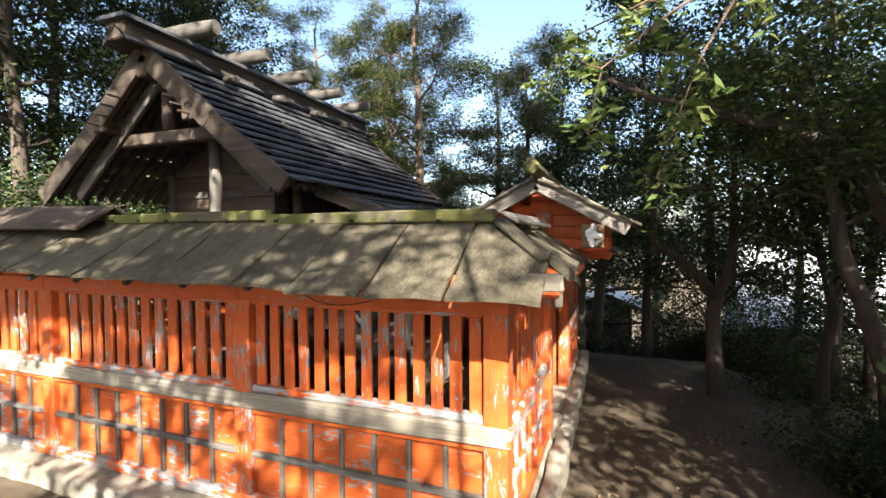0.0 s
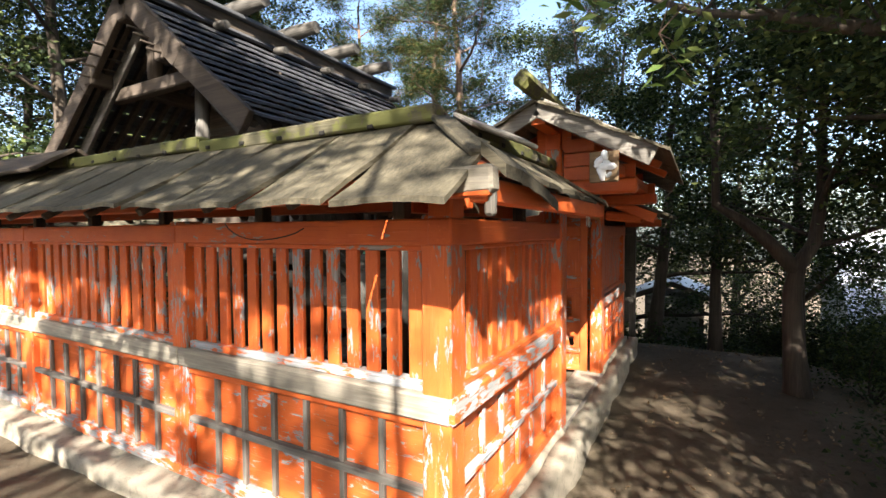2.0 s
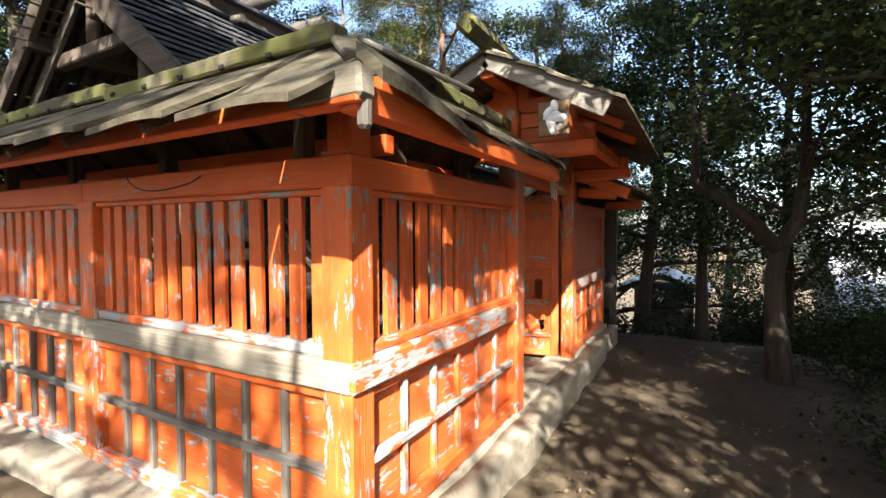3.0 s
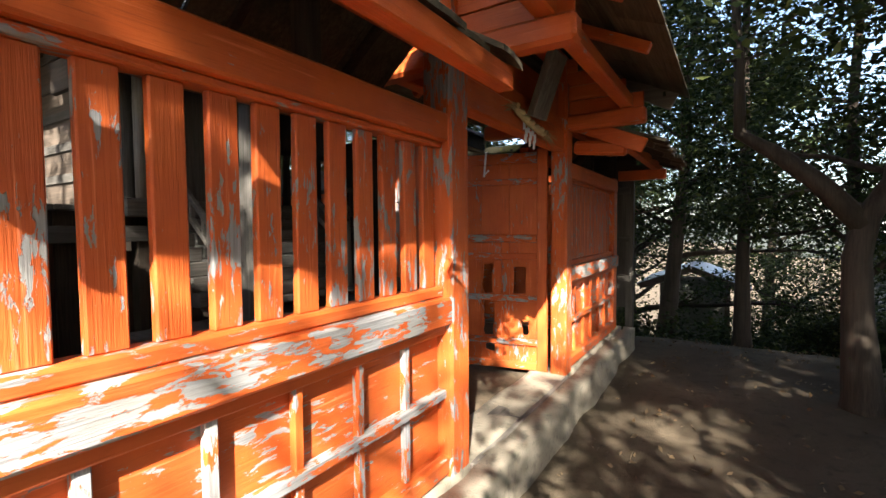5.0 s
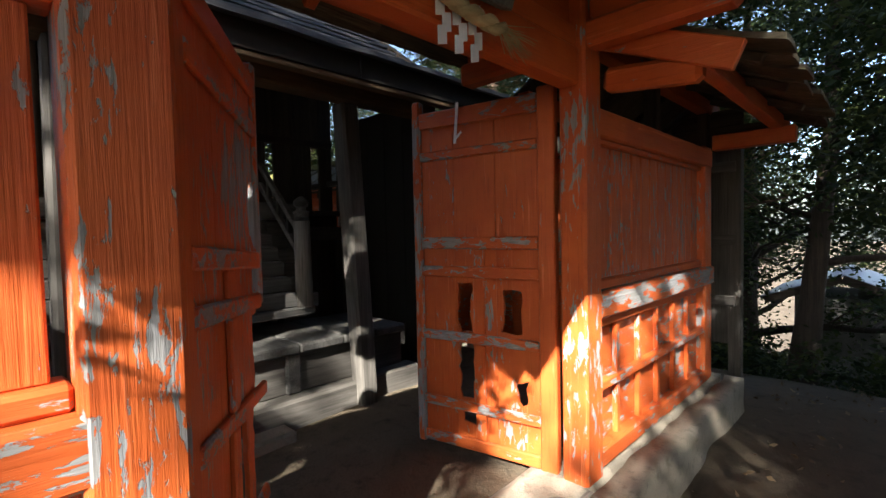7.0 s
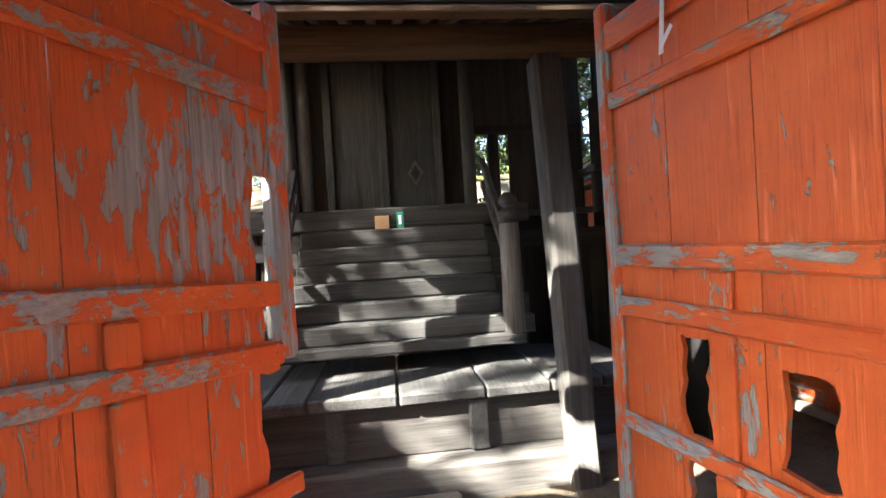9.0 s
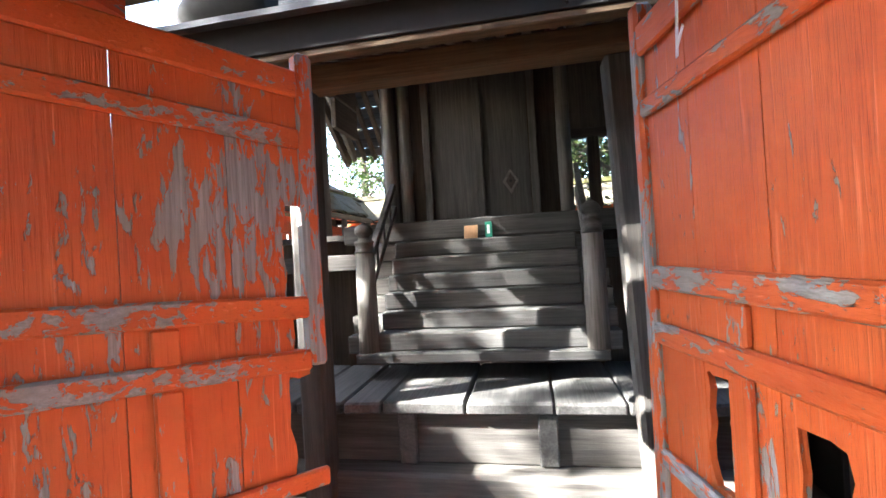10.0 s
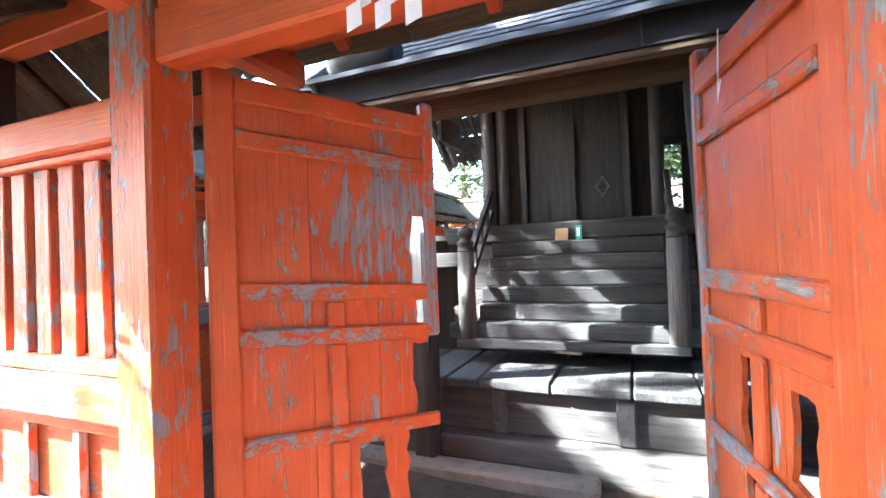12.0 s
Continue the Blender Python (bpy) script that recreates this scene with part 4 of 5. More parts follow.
# ridge box, its cap and the short logs on top
bar("ridge_box", (RX - 0.14, GY0 - 0.3, RZ - 0.06), (RX + 0.14, GY1 + 0.25, RZ + 0.14), DARK_Y, hall, bev=0.015)
bar("ridge_cap", (RX - 0.22, GY0 - 0.36, RZ + 0.14), (RX + 0.22, GY1 + 0.3, RZ + 0.19), ROOF_Y, hall)
for s in (1, -1):
    beam_between("ridge_slope", (RX + s * 0.1, GY0 - 0.3, RZ + 0.0), (RX + s * 0.1, GY1 + 0.25, RZ + 0.0), 0.3, 0.03, ROOF_Y, hall, up=(s * 0.64, 0, 0.77))
for k in range(5):
    y = GY0 + 0.5 + k * 0.92
    tube("ridge_log", [(RX - 0.55, y, RZ + 0.3), (RX - 0.25, y, RZ + 0.3), (RX + 0.25, y, RZ + 0.3), (RX + 0.62, y, RZ + 0.3)], [0.08, 0.105, 0.105, 0.085], HALL_X, hall, 14)
    bar("log_saddle", (RX - 0.12, y - 0.05, RZ + 0.15), (RX + 0.12, y + 0.05, RZ + 0.22), DARK_X, hall)
    tube("peg", [(RX + 0.35, y + 0.4, RZ - 0.18), (RX + 0.55, y + 0.4, RZ - 0.2)], [0.05, 0.05], HALL_X, hall, 10)
for k in range(4):
    for e in (ER, EL):
        f = 0.2 + 0.06 * k
        x, z = RX + (e - RX) * f, RZ + (EZ - RZ) * f - 0.25
        bar("gable_whip", (x - 0.012, GY0 - 0.16, z - 0.012), (x + 0.012, GY0 + 0.25, z + 0.012), DARK_Y, hall)

# small things on the top step
TOP = SZ + 6 * RISE - 0.003
crd = thing("card", (-3.83, 6.2, TOP), "tan card leaning against the veranda beam", "card")
beam_between("sheet", (-3.80, 6.2, TOP), (-3.85, 6.2, TOP + 0.105), 0.11, 0.006, CARD, crd, up=(1, 0, 0), bev=0.001)
grn = thing("green_box", (-3.83, 6.34, TOP), "small green box standing beside the card", "box")
bar("carton", (-3.85, 6.315, TOP), (-3.815, 6.37, TOP + 0.125), GREEN, grn, bev=0.004)
bar("label_strip", (-3.8148, 6.33, TOP + 0.03), (-3.812, 6.352, TOP + 0.1), PAPER, grn, bev=0)

# weathered grey cupboard-like board wall just beyond the fence's north corner
wire = thing("wire", (-2.2, 3.115, 0.98), "thin dark wire hanging in a loop from the tie beam", "wire")
tube("loop", [(-2.45 + 0.75 * f, 3.105 - 0.06 * math.sin(math.pi * f), 1.04 - 0.09 * math.sin(math.pi * f) ** 0.7 - 0.04 * f) for f in [k / 14 for k in range(15)]], [0.004] * 15, IRON, wire, 6)
cord = thing("cord", (-2.03, 6.86, 1.52), "short black cord hanging from the porch eave", "cord")
tube("strand", [(-2.04, 6.86, 1.60), (-2.03, 6.862, 1.54), (-2.032, 6.86, 1.47), (-2.03, 6.863, 1.42)], [0.007, 0.007, 0.006, 0.006], IRON, cord, 7)

lean = thing("board_screen", (-0.95, 9.9, -0.9), "grey plank screen standing beyond the fence corner", "screen")
for k in range(4):
    bar("plank", (-1.3 + k * 0.16, 9.86, -0.75 + 0.1 * (k % 2)), (-1.145 + k * 0.16, 9.89, 1.15), HALL_Z, lean, bev=0.004)
for z in (-0.3, 0.25, 0.9):
    bar("ledger", (-1.35, 9.82, z), (-0.62, 9.859, z + 0.09), HALL_X, lean)
bar("screen_post", (-0.68, 9.84, -1.2), (-0.58, 9.94, 1.25), HALL_Z, lean)
bar("screen_post", (-1.36, 9.84, -1.2), (-1.26, 9.94, 1.25), HALL_Z, lean)

log = thing("rotten_log", (-2.14, 5.3, 1.70), "short dark rotten log lying at the edge of the porch roof", "log")
lump = [(-2.20, 5.02, 1.715), (-2.19, 5.08, 1.72), (-2.15, 5.25, 1.715), (-2.12, 5.42, 1.70), (-2.10, 5.52, 1.69), (-2.10, 5.56, 1.68)]
part("trunk_piece", tube_bm(lump, [0.055, 0.085, 0.1, 0.095, 0.085, 0.06], 11), VOID, log)


# ---- distance ----
shed = thing("shed", (0.0, 18.2, -3.4), "low grey plastered shed with a sheet roof among the trees", "shed")
bar("wall", (-1.15, 17.4, -3.6), (0.5, 19.6, -1.12), PLASTER, shed, bev=0.01)
bar("corner_post", (0.42, 17.36, -3.6), (0.54, 17.48, -1.12), DARK_Z, shed)
for x in (1.0, -1.7):
    beam_between("roof_slope", (-0.35, 18.5, -0.62), (x, 18.5, -1.16), 2.9, 0.06, SHEET, shed, up=(0, 0, 1))
    beam_between("bargeboard", (-0.35, 17.05, -0.69), (x * 0.96, 17.05, -1.21), 0.05, 0.16, DARK_X, shed)


def house(at, w, d, eave, ridge, label):
    th = thing("house", (*at, ground_z(*at)), label, "house", "houses below the hill")
    x, y = at
    g = ground_z(x, y) - 1
    bar("wall", (x - w / 2, y - d / 2, g), (x + w / 2, y + d / 2, eave), PLASTER, th)
    for k in range(int(w / 2)):
        wx = x - w / 2 + 0.8 + k * 2
        win = bar("window", (wx, y - d / 2 - 0.03, eave - 1.6), (wx + 1.2, y - d / 2, eave - 0.6), VOID, th)
    for s in (-1, 1):
        n = int(w / 0.3)
        for k in range(9):
            def fn(a, b, k=k, s=s):
                f = (k + 1.15 * b) / 9
                return (x - w / 2 - 0.5 + (w + 1) * a, y + s * (d / 2 + 0.6) * f, ridge - (ridge - eave + 0.1) * f + 0.04 * b + 0.025 * math.sin(a * n * math.pi * 2))
            part("tile_course", board_bm(fn, n * 3, 1, 0.03), TILE, th)
    bar("ridge_tiles", (x - w / 2 - 0.5, y - 0.15, ridge - 0.02), (x + w / 2 + 0.5, y + 0.15, ridge + 0.22), TILE, th)
    return th


house((8.6, 22.5), 7.5, 6.0, -1.7, 0.75, "house with a pale grey tiled roof below the hill")
house((19.0, 30.0), 9.0, 6.5, -2.4, 0.2, "distant house with a grey tiled roof")


# ---- trees ----
def leaves_mesh(name, centres, spread, count, size, material, rnd, slim=0.5, droop=0.3):
    """count leaves scattered round the centres: each a folded diamond of two triangles."""
    c = np.array(centres)
    idx = rnd.integers(0, len(c), count)
    p = c[idx] + rnd.normal(0, 1, (count, 3)) * np.array(spread)
    d = rnd.normal(0, 1, (count, 3))
    d[:, 2] = d[:, 2] * 0.5 - droop
    d /= np.linalg.norm(d, axis=1)[:, None]
    s = np.cross(d, rnd.normal(0, 1, (count, 3)))
    s /= np.linalg.norm(s, axis=1)[:, None]
    L = size * rnd.uniform(0.6, 1.4, (count, 1))
    nrm = np.cross(d, s)
    tip, side = p + d * L, s * L * slim * 0.5
    mid = p + d * L * 0.45
    v = np.stack((p, mid + side + nrm * L * 0.08, tip, mid - side + nrm * L * 0.08), axis=1).reshape(-1, 3)
    mesh = bpy.data.meshes.new(name)
    mesh.vertices.add(count * 4)
    mesh.vertices.foreach_set("co", v.astype(np.float32).ravel())
    k = np.arange(count) * 4
    tri = np.stack((k, k + 1, k + 2, k, k + 2, k + 3), axis=1).ravel()
    mesh.loops.add(count * 6)
    mesh.loops.foreach_set("vertex_index", tri.astype(np.int32))
    mesh.polygons.add(count * 2)
    mesh.polygons.foreach_set("loop_start", np.arange(count * 2, dtype=np.int32) * 3)
    mesh.update(calc_edges=True)
    mesh.materials.append(material)
    return mesh


def limb_path(start, aim, length, bend, rr, n=6):
    p, d = Vector(start), Vector(aim).normalized()
    pts = [p.copy()]
    for k in range(n):
        d = (d + Vector((rr.uniform(-bend, bend), rr.uniform(-bend, bend), rr.uniform(-bend, bend) * 0.6))).normalized()
        p = p + d * length / n
        pts.append(p.copy())
    return pts


def tree(at, height, radius, label, seed, leaf=LEAF, bark=BARK, leaves=7000, size=0.1, first=0.35, limbs=10, reach=2.6, lean=(0, 0), slim=0.5, trunk=None, clump=0.28, category="tree", droop=0.3, rise=0.45, z0=None, extra=()):
    """A tapered, bent trunk with limbs, twigs and a crown of single leaves in clumps."""
    rr, rn = random.Random(seed), np.random.default_rng(seed)
    base = Vector((at[0], at[1], (ground_z(*at) if z0 is None else z0) - 0.12))
    th = thing("tree", base, label, category, "trees round the shrine")
    pts = [base + Vector(q) for q in trunk] if trunk else [base + Vector((lean[0] * f + rr.uniform(-1, 1) * 0.05 * height * f * 0.4, lean[1] * f + rr.uniform(-1, 1) * 0.05 * height * f * 0.4, height * f)) for f in (0, 0.04, 0.18, 0.34, 0.5, 0.66, 0.82, 1.0)]
    n = len(pts)
    radii = [radius * (1.5 if i == 0 else 1.12 if i == 1 else 1.0 - 0.85 * (i / (n - 1)) ** 1.2) for i in range(n)]
    tube("trunk", pts, radii, bark, th, 12)
    bm = bmesh.new()
    tips = []
    for k in range(limbs):
        f = first + (1 - first) * (k + rr.random()) / limbs
        i = min(n - 2, int(f * (n - 1)))
        q = pts[i].lerp(pts[i + 1], f * (n - 1) - i)
        a = k * 2.4 + rr.uniform(-0.5, 0.5)
        ln = reach * (1.15 - 0.65 * f) * rr.uniform(0.7, 1.2)
        lp = limb_path(q, (math.cos(a), math.sin(a), rise + rr.uniform(-0.25, 0.3)), ln, 0.28, rr)
        r0 = radii[i] * 0.42
        tube_bm(lp, [r0 * (1 - 0.8 * j / 6) for j in range(7)], 6, bm)
        for j in (2, 3, 4, 5, 6):
            for _ in range(2):
                sp = limb_path(lp[j], (rr.uniform(-1, 1), rr.uniform(-1, 1), rr.uniform(-0.3, 0.6)), ln * 0.36, 0.3, rr, 3)
                tube_bm(sp, [r0 * 0.3, r0 * 0.22, r0 * 0.14, r0 * 0.06], 4, bm, False)
                tips += [tuple(sp[2]), tuple(sp[3]), tuple(sp[3])]
        tips.append(tuple(lp[6]))
    for path, r0, r1 in extra:
        m = len(path)
        tube_bm([Vector(q) for q in path], [r0 + (r1 - r0) * j / (m - 1) for j in range(m)], 9, bm)
        for j in range(1, m):
            for _ in range(3 if path[j][2] > 1.7 else 0):
                sp = limb_path(path[j], (rr.uniform(-1, 1), rr.uniform(-1, 1), rr.uniform(0.0, 0.7)), reach * 0.4, 0.3, rr, 3)
                tube_bm(sp, [r1 * 0.6, r1 * 0.4, r1 * 0.25, r1 * 0.1], 4, bm, False)
                tips += [tuple(sp[2]), tuple(sp[3])]
    part("branch_work", bm, bark, th)
    put("crown", leaves_mesh("crown", tips, (clump, clump, clump * 0.7), leaves, size, leaf, rn, slim, droop), th)
    return th


# trees that stand beside the path
tree((1.53, 8.4), 5.2, 0.135, "smooth grey-brown tree forking low above the path", 11, leaves=16000, size=0.085, reach=2.6, limbs=9, first=0.5, clump=0.28,
     trunk=[(0.02, 0, 0), (0.0, 0, 0.25), (-0.05, 0, 0.9), (-0.07, 0, 1.45), (-0.01, 0, 1.8), (0.15, 0, 2.1), (0.21, 0, 2.7), (0.2, 0, 3.4), (0.2, 0.1, 4.4), (0.25, 0.2, 5.6)],
     extra=[(((1.5, 8.4, 0.45), (1.2, 8.4, 0.82), (0.9, 8.4, 1.1), (0.6, 8.4, 1.32), (0.58, 8.4, 2.0), (0.5, 8.45, 3.2)), 0.1, 0.03)])
tree((2.82, 8.2), 5.0, 0.1, "slender pale tree with a forked, twisting stem", 12, leaf=LEAF_MID, leaves=9500, size=0.085, reach=2.2, limbs=8, first=0.55, clump=0.28,
     trunk=[(0, 0, 0), (0.0, 0, 0.3), (0.02, 0, 1.1), (0.14, 0, 1.85), (0.03, 0, 2.4), (-0.12, 0, 3.0), (-0.4, 0, 3.6), (-0.5, 0.2, 5.0)],
     extra=[(((2.95, 8.2, 0.6), (3.17, 8.2, 1.0), (3.1, 8.2, 1.6), (3.3, 8.2, 2.6)), 0.06, 0.02)])
tree((3.0, 6.6), 5.2, 0.13, "dark leaning tree arching over the path", 13, leaf=LEAF_MID, leaves=9500, size=0.09, reach=2.6, limbs=9, first=0.55, clump=0.3,
     trunk=[(0, 0, 0), (0.0, 0, 0.4), (-0.1, 0, 1.4), (-0.33, 0, 2.2), (-0.55, 0, 2.8), (-0.63, 0, 3.4), (-0.7, 0, 3.75), (-0.8, 0, 4.5), (-1.0, 0, 5.4)],
     extra=[(((2.32, 6.6, 2.46), (1.93, 6.6, 2.73), (1.53, 6.6, 2.83), (1.05, 6.6, 3.05), (0.4, 6.8, 3.3), (-0.2, 7.0, 3.7)), 0.09, 0.03), (((3.1, 6.6, 1.2), (2.84, 6.6, 1.67), (2.69, 6.6, 2.06), (2.32, 6.6, 2.5)), 0.1, 0.085)])
tree((0.72, 12.3), 9.0, 0.12, "straight slim tree at the edge of the terrace", 14, clump=0.22, leaves=18000, size=0.09, first=0.3)
tree((-0.6, 13.6), 8.0, 0.18, "dark crooked tree wrapped in vines", 15, clump=0.22, leaves=18000, size=0.09, lean=(0.6, -0.2), first=0.28)
tree((2.2, 12.8), 8.5, 0.13, "dark evergreen tree at the edge of the slope", 16, clump=0.22, leaves=18000, size=0.09, first=0.25)
tree((3.9, 10.8), 8.0, 0.14, "dark evergreen tree on the slope", 17, clump=0.2, leaves=11000, size=0.09, first=0.35, reach=3.0)
tree((5.6, 9.0), 8.0, 0.14, "leafy evergreen tree below the path", 18, clump=0.2, leaves=10000, size=0.09, first=0.4, reach=3.0)

ever = tree((-1.8, 16.5), 10.0, 0.2, "tall dark evergreen tree in the wood", 21, leaves=25000, size=0.1, first=0.2, reach=3.4, limbs=17, clump=0.22)
wide = tree((1.6, 21.5), 9.0, 0.2, "broad evergreen tree in the wood", 22, leaves=24000, size=0.1, first=0.25, reach=3.6, limbs=16, clump=0.22)
pine = tree((-5.4, 12.6), 11.0, 0.2, "tall pine with sunlit tufts of needles", 23, leaf=NEEDLE, bark=PINE_BARK, leaves=42000, size=0.15, slim=0.1, first=0.3, reach=3.0, limbs=18, clump=0.17, droop=-0.2)
# southern and eastern copies are mostly unseen, added to block low sky light
for x, y, turn, k in ((5.0, 16.2, 70, 0.8), (7.6, 13.6, 200, 0.8), (9.2, 10.5, 310, 0.9), (-4.0, 16.0, 140, 1.0), (10.2, 7.2, 25, 0.95), (-9.0, 17.5, 250, 1.1), (-10.6, 5.4, 33, 1.0), (6.8, 4.4, 95, 0.85), (8.2, 1.6, 320, 0.9), (9.4, -1.8, 15, 1.0), (5.2, 12.6, 170, 0.75), (-12.5, 11.5, 160, 1.1), (-13.0, -9.0, 40, 0.95), (-8.5, -13.0, 210, 0.95), (-4.0, -14.5, 80, 1.0), (0.5, -13.5, 300, 0.95), (5.0, -14.0, 150, 1.0), (10.0, -9.0, 20, 0.95), (-17.0, 0.5, 100, 1.0), (-13.2, 7.4, 190, 1.1), (-11.6, 9.4, 270, 1.05)):
    copy_thing(ever, Matrix.Translation((x, y, ground_z(x, y) - 0.12)) @ pose(0, 0, 0, 0, 0, turn) @ Matrix.Scale(k, 4))
for x, y, turn, k in ((-3.0, 22.0, 50, 1.1), (12.5, 13.0, 280, 0.9), (-13.5, 12.0, 10, 1.2), (-15.0, 6.3, 77, 1.0)):
    copy_thing(wide, Matrix.Translation((x, y, ground_z(x, y) - 0.12)) @ pose(0, 0, 0, 0, 0, turn) @ Matrix.Scale(k, 4))
for x, y, turn, k in ((-9.6, 13.2, 120, 0.95), (-2.4, 13.0, 210, 0.75), (-12.4, 10.2, 300, 1.0), (-7.6, 15.0, 60, 1.05)):
    copy_thing(pine, Matrix.Translation((x, y, ground_z(x, y) - 0.12)) @ pose(0, 0, 0, 0, 0, turn) @ Matrix.Scale(k, 4))
# added unseen trees on the bank behind the walk, crowns breaking up the sunlight
tree((1.8, -2.6), 10.5, 0.05, "tall slim evergreen on the bank, high crown", 31, leaves=9000, size=0.15, first=0.68, reach=3.2, limbs=14, clump=0.13)
tree((-1.9, -2.8), 10.0, 0.1, "tall slim evergreen beside the side fence", 34, leaves=4200, size=0.16, first=0.5, reach=3.4, limbs=13, clump=0.12)
tree((4.3, -5.6), 8.5, 0.11, "open-crowned evergreen on the bank above the path", 32, leaves=3200, size=0.11, first=0.4, reach=3.2, limbs=12, clump=0.24)
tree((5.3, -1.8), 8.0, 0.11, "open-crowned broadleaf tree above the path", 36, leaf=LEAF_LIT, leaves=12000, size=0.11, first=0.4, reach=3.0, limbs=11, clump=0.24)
tree((2.8, -8.2), 9.5, 0.12, "tall open evergreen on the bank behind the path", 37, leaves=2600, size=0.16, first=0.5, reach=3.2, limbs=11, clump=0.12)
tree((0.2, -5.8), 8.8, 0.055, "slim open evergreen on the bank", 38, leaves=4200, size=0.16, first=0.5, reach=3.0, limbs=12, clump=0.12)
# unseen dense evergreens added to keep sun off the ground on the right
tree((4.3, 0.5), 6.4, 0.13, "unseen dense evergreen added at the top of the slope for shade", 51, leaves=8000, size=0.12, first=0.2, reach=2.7, limbs=14, clump=0.17)
tree((4.7, 3.2), 5.2, 0.13, "unseen dense evergreen added on the slope to shade the path", 52, leaves=9000, size=0.12, first=0.15, reach=2.5, limbs=14, clump=0.17)
# unseen crown added to keep sun off the platform and stairs
tree((0.8, -3.5), 9.6, 0.045, "unseen slim evergreen with a small high crown, added to shade the platform", 39, leaves=9000, size=0.12, first=0.66, reach=2.1, limbs=11, clump=0.27)
tree((-2.7, -6.0), 9.6, 0.1, "slim evergreen on the bank beyond the side fence", 40, leaves=4200, size=0.16, first=0.5, reach=3.2, limbs=12, clump=0.12)
# unseen high crowns added to cut the sky light over path and yard
tree((3.5, 2.2), 14.5, 0.2, "unseen tall broad evergreen, its high crown added to block sky over the path", 61, leaves=60000, size=0.2, first=0.68, reach=10.5, limbs=16, clump=0.6, rise=0.12)
tree((-9.8, 0.2), 15.0, 0.24, "unseen tall broad evergreen, its high crown added to block sky over the yard", 62, leaves=60000, size=0.2, first=0.68, reach=10.5, limbs=16, clump=0.6, rise=0.12)
tree((6.8, 0.6), 8.0, 0.17, "evergreen tree on the slope beside the path", 33, leaves=15000, size=0.11, first=0.3, reach=2.6, limbs=13, clump=0.33)
# another unseen evergreen added to shade the ground
tree((5.0, 1.8), 5.0, 0.12, "unseen low dense evergreen added to shade the ground beside the path", 35, leaves=9000, size=0.12, first=0.25, reach=2.2, limbs=13, clump=0.18)


def bough(label, paths, leaves, size, seed):
    """A leafy bough that hangs in from a tree outside the view."""
    rr, rn = random.Random(seed), np.random.default_rng(seed)
    th = thing("hanging_bough", paths[0][0], label, "branch")
    bm, tips = bmesh.new(), []
    for path in paths:
        m = len(path)
        tube_bm([Vector(q) for q in path], [0.012 - 0.009 * j / (m - 1) for j in range(m)], 6, bm)
        for j in range(1, m):
            for _ in range(3):
                sp = limb_path(path[j], (rr.uniform(-1, 1), rr.uniform(-1, 1), rr.uniform(-0.9, 0.4)), 0.28, 0.4, rr, 3)
                tube_bm(sp, [0.004, 0.003, 0.002, 0.0012], 4, bm, False)
                tips += [tuple(sp[1]), tuple(sp[2]), tuple(sp[3])]
    part("twig", bm, PINE_BARK, th)
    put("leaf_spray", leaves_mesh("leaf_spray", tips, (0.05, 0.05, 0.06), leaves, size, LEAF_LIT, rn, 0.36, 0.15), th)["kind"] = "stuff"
    return th


bough("leafy bough with long leaves coloured a sunlit pale green, hanging over the path",
      [((1.2, 3.2, 3.6), (0.7, 3.3, 2.95), (0.5, 3.35, 2.6), (0.38, 3.35, 2.25), (0.25, 3.35, 1.85)),
       ((0.9, 3.3, 3.2), (0.3, 3.4, 2.9), (-0.1, 3.5, 2.65), (-0.2, 3.5, 2.2)), ((0.9, 3.3, 3.3), (0.2, 3.8, 3.2), (-0.35, 4.0, 3.1), (-0.6, 4.2, 2.9))], 620, 0.1, 41)


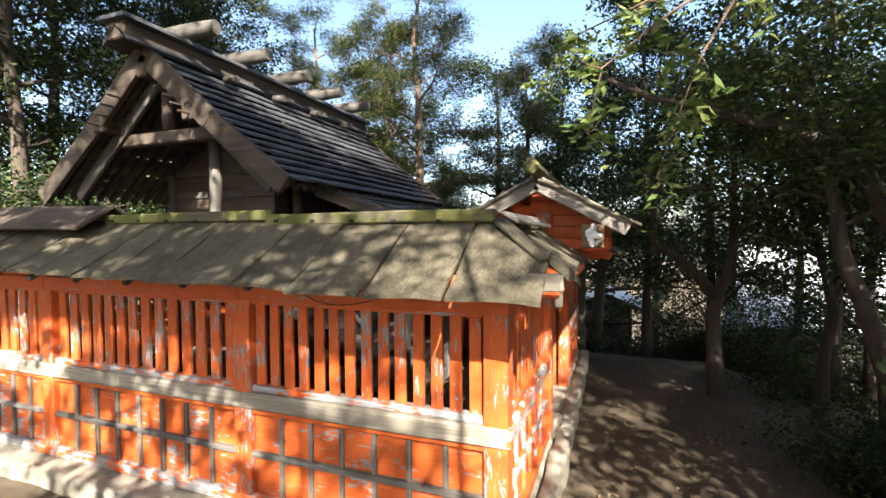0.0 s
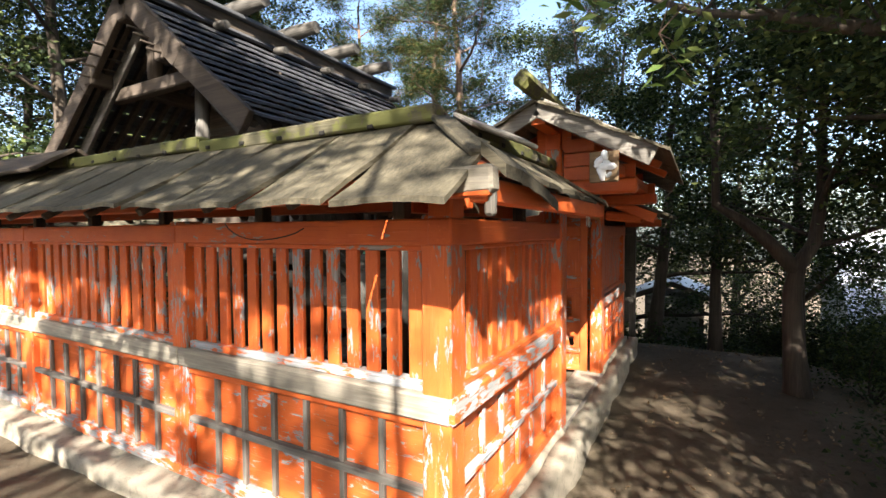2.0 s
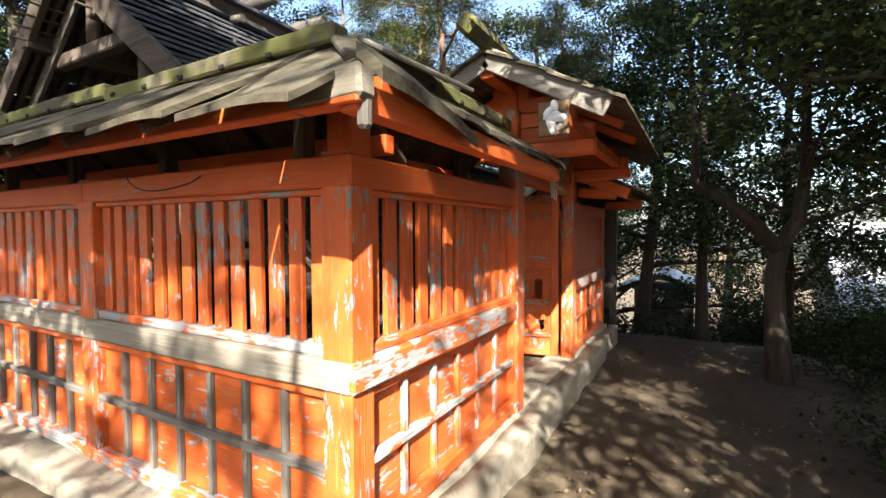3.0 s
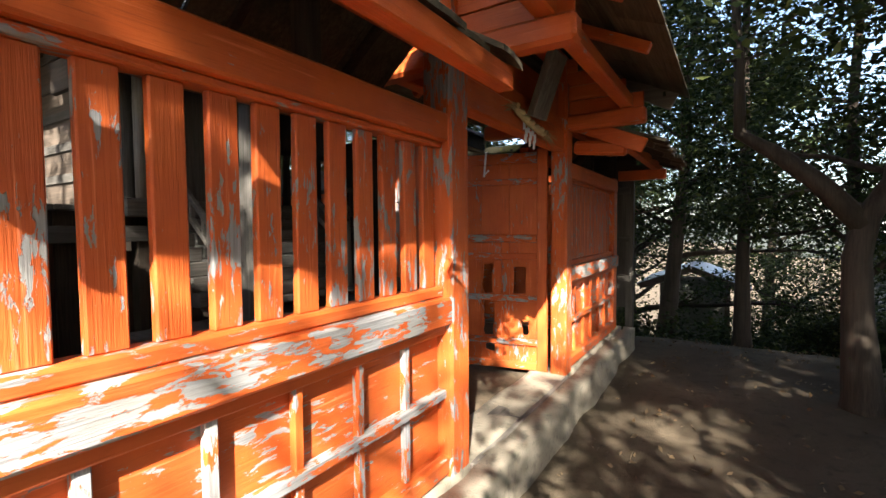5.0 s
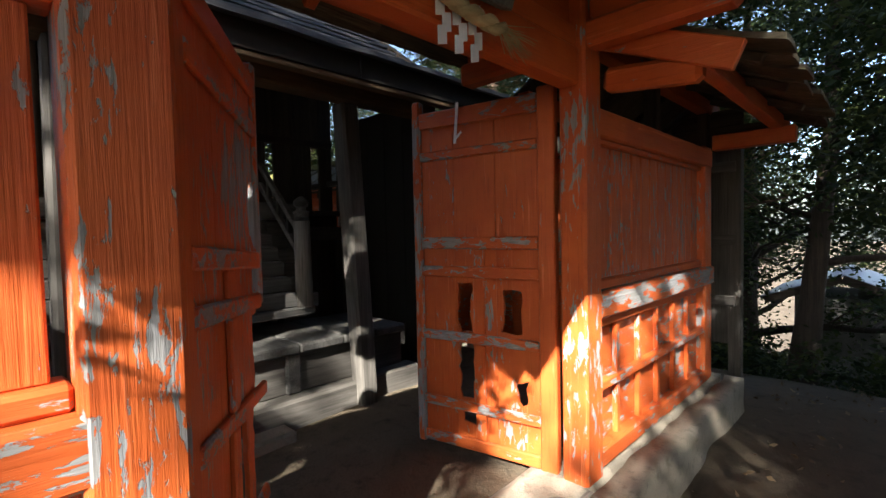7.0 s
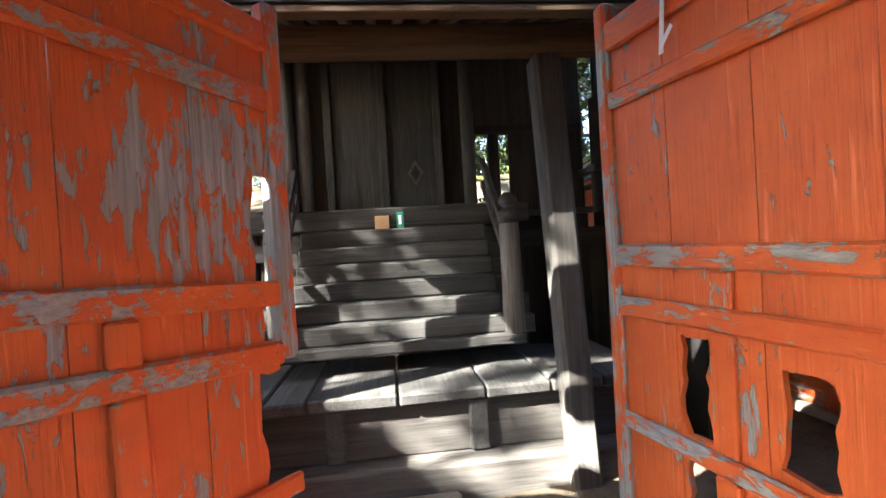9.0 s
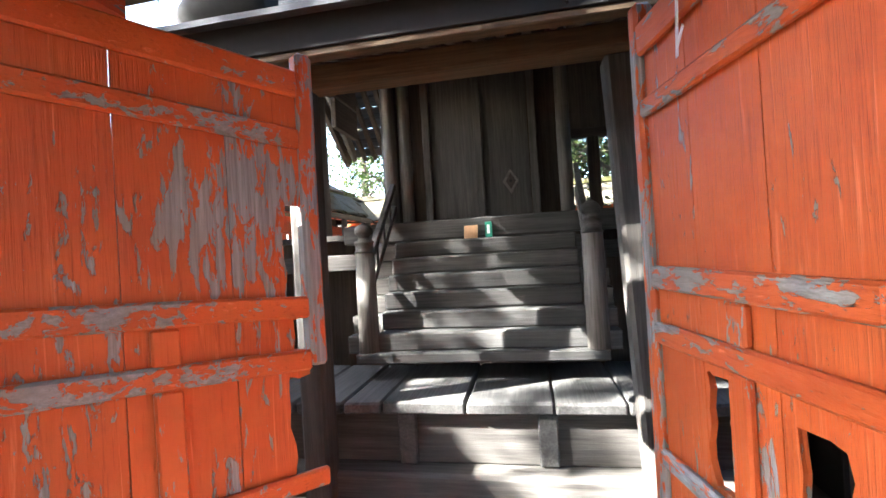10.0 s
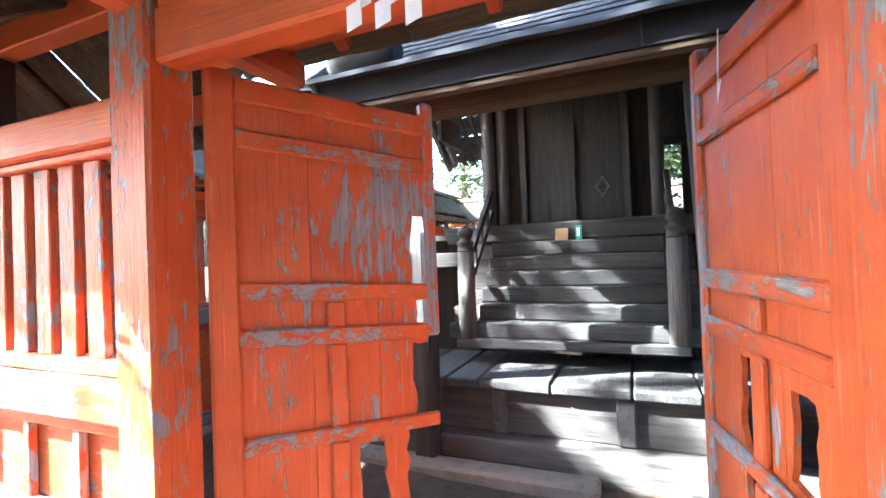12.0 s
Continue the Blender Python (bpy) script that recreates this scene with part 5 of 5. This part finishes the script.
# ---- undergrowth and litter ----
def shrub(at, size, seed, label, leaves=3200, leaf=0.055):
    rr, rn = random.Random(seed), np.random.default_rng(seed)
    base = Vector((at[0], at[1], ground_z(*at) - 0.05))
    th = thing("shrub", base, label, "shrub", "undergrowth beside the path")
    bm, tips = bmesh.new(), []
    for k in range(9):
        a = rr.uniform(0, 6.28)
        lp = limb_path(base, (math.cos(a) * 0.6, math.sin(a) * 0.6, 1), size * rr.uniform(0.7, 1.2), 0.3, rr, 4)
        tube_bm(lp, [0.014, 0.011, 0.008, 0.006, 0.003], 5, bm)
        tips += [tuple(p) for p in lp[2:]]
    part("stem_work", bm, BARK, th)
    put("foliage", leaves_mesh("foliage", tips, (size * 0.22,) * 3, leaves, leaf, LEAF, rn), th)
    return th


rr = random.Random(9)
for k in range(26):
    x = rr.uniform(2.1, 4.6)
    y = rr.uniform(3.4, 13.0)
    shrub((x, y), rr.uniform(0.5, 1.0), 100 + k, "dark low evergreen shrub beside the path")
for k in range(12):
    shrub((rr.uniform(1.6, 4.0) if k % 3 else rr.uniform(-3.0, -1.6), rr.uniform(12.0, 15.5)), rr.uniform(0.6, 1.1), 200 + k, "dark shrub at the edge of the terrace")
for k in range(14):
    shrub((rr.uniform(1.2, 7.0) if k % 4 else rr.uniform(-5.0, -2.2), rr.uniform(14.5, 19.0)), rr.uniform(1.6, 2.8), 400 + k, "tall dark bush on the slope below the terrace", 5000, 0.08)
for k in range(8):
    shrub((rr.uniform(-9, -2), rr.uniform(10.4, 11.6)), rr.uniform(0.7, 1.2), 300 + k, "shrub behind the fence")

rn = np.random.default_rng(78)
cs = [(x, y, ground_z(x, y) + h) for x, y, h in zip(rn.uniform(-7, 11, 2600), rn.uniform(12.2, 27, 2600), rn.uniform(0.0, 0.5, 2600)) if not (-1.4 < x < 0.8 and 16.6 < y < 20)]
low = new("undergrowth", leaves_mesh("undergrowth", cs, (0.16, 0.16, 0.14), 60000, 0.11, LEAF, rn, 0.5, 0.1))
tagged(low, "low dark undergrowth on the slope below the terrace", "undergrowth", kind="stuff")
rn = np.random.default_rng(77)
cs = [(x, y, ground_z(x, y) + 0.02) for x, y in zip(rn.uniform(-0.4, 4, 900), rn.uniform(1.5, 13, 900))]
lit = new("leaf_litter", leaves_mesh("leaf_litter", cs, (0.05, 0.05, 0.006), 1500, 0.05, LITTER, rn, 0.5, 0.0))
tagged(lit, "dry brown leaves scattered over the earth", "leaf litter", kind="stuff")
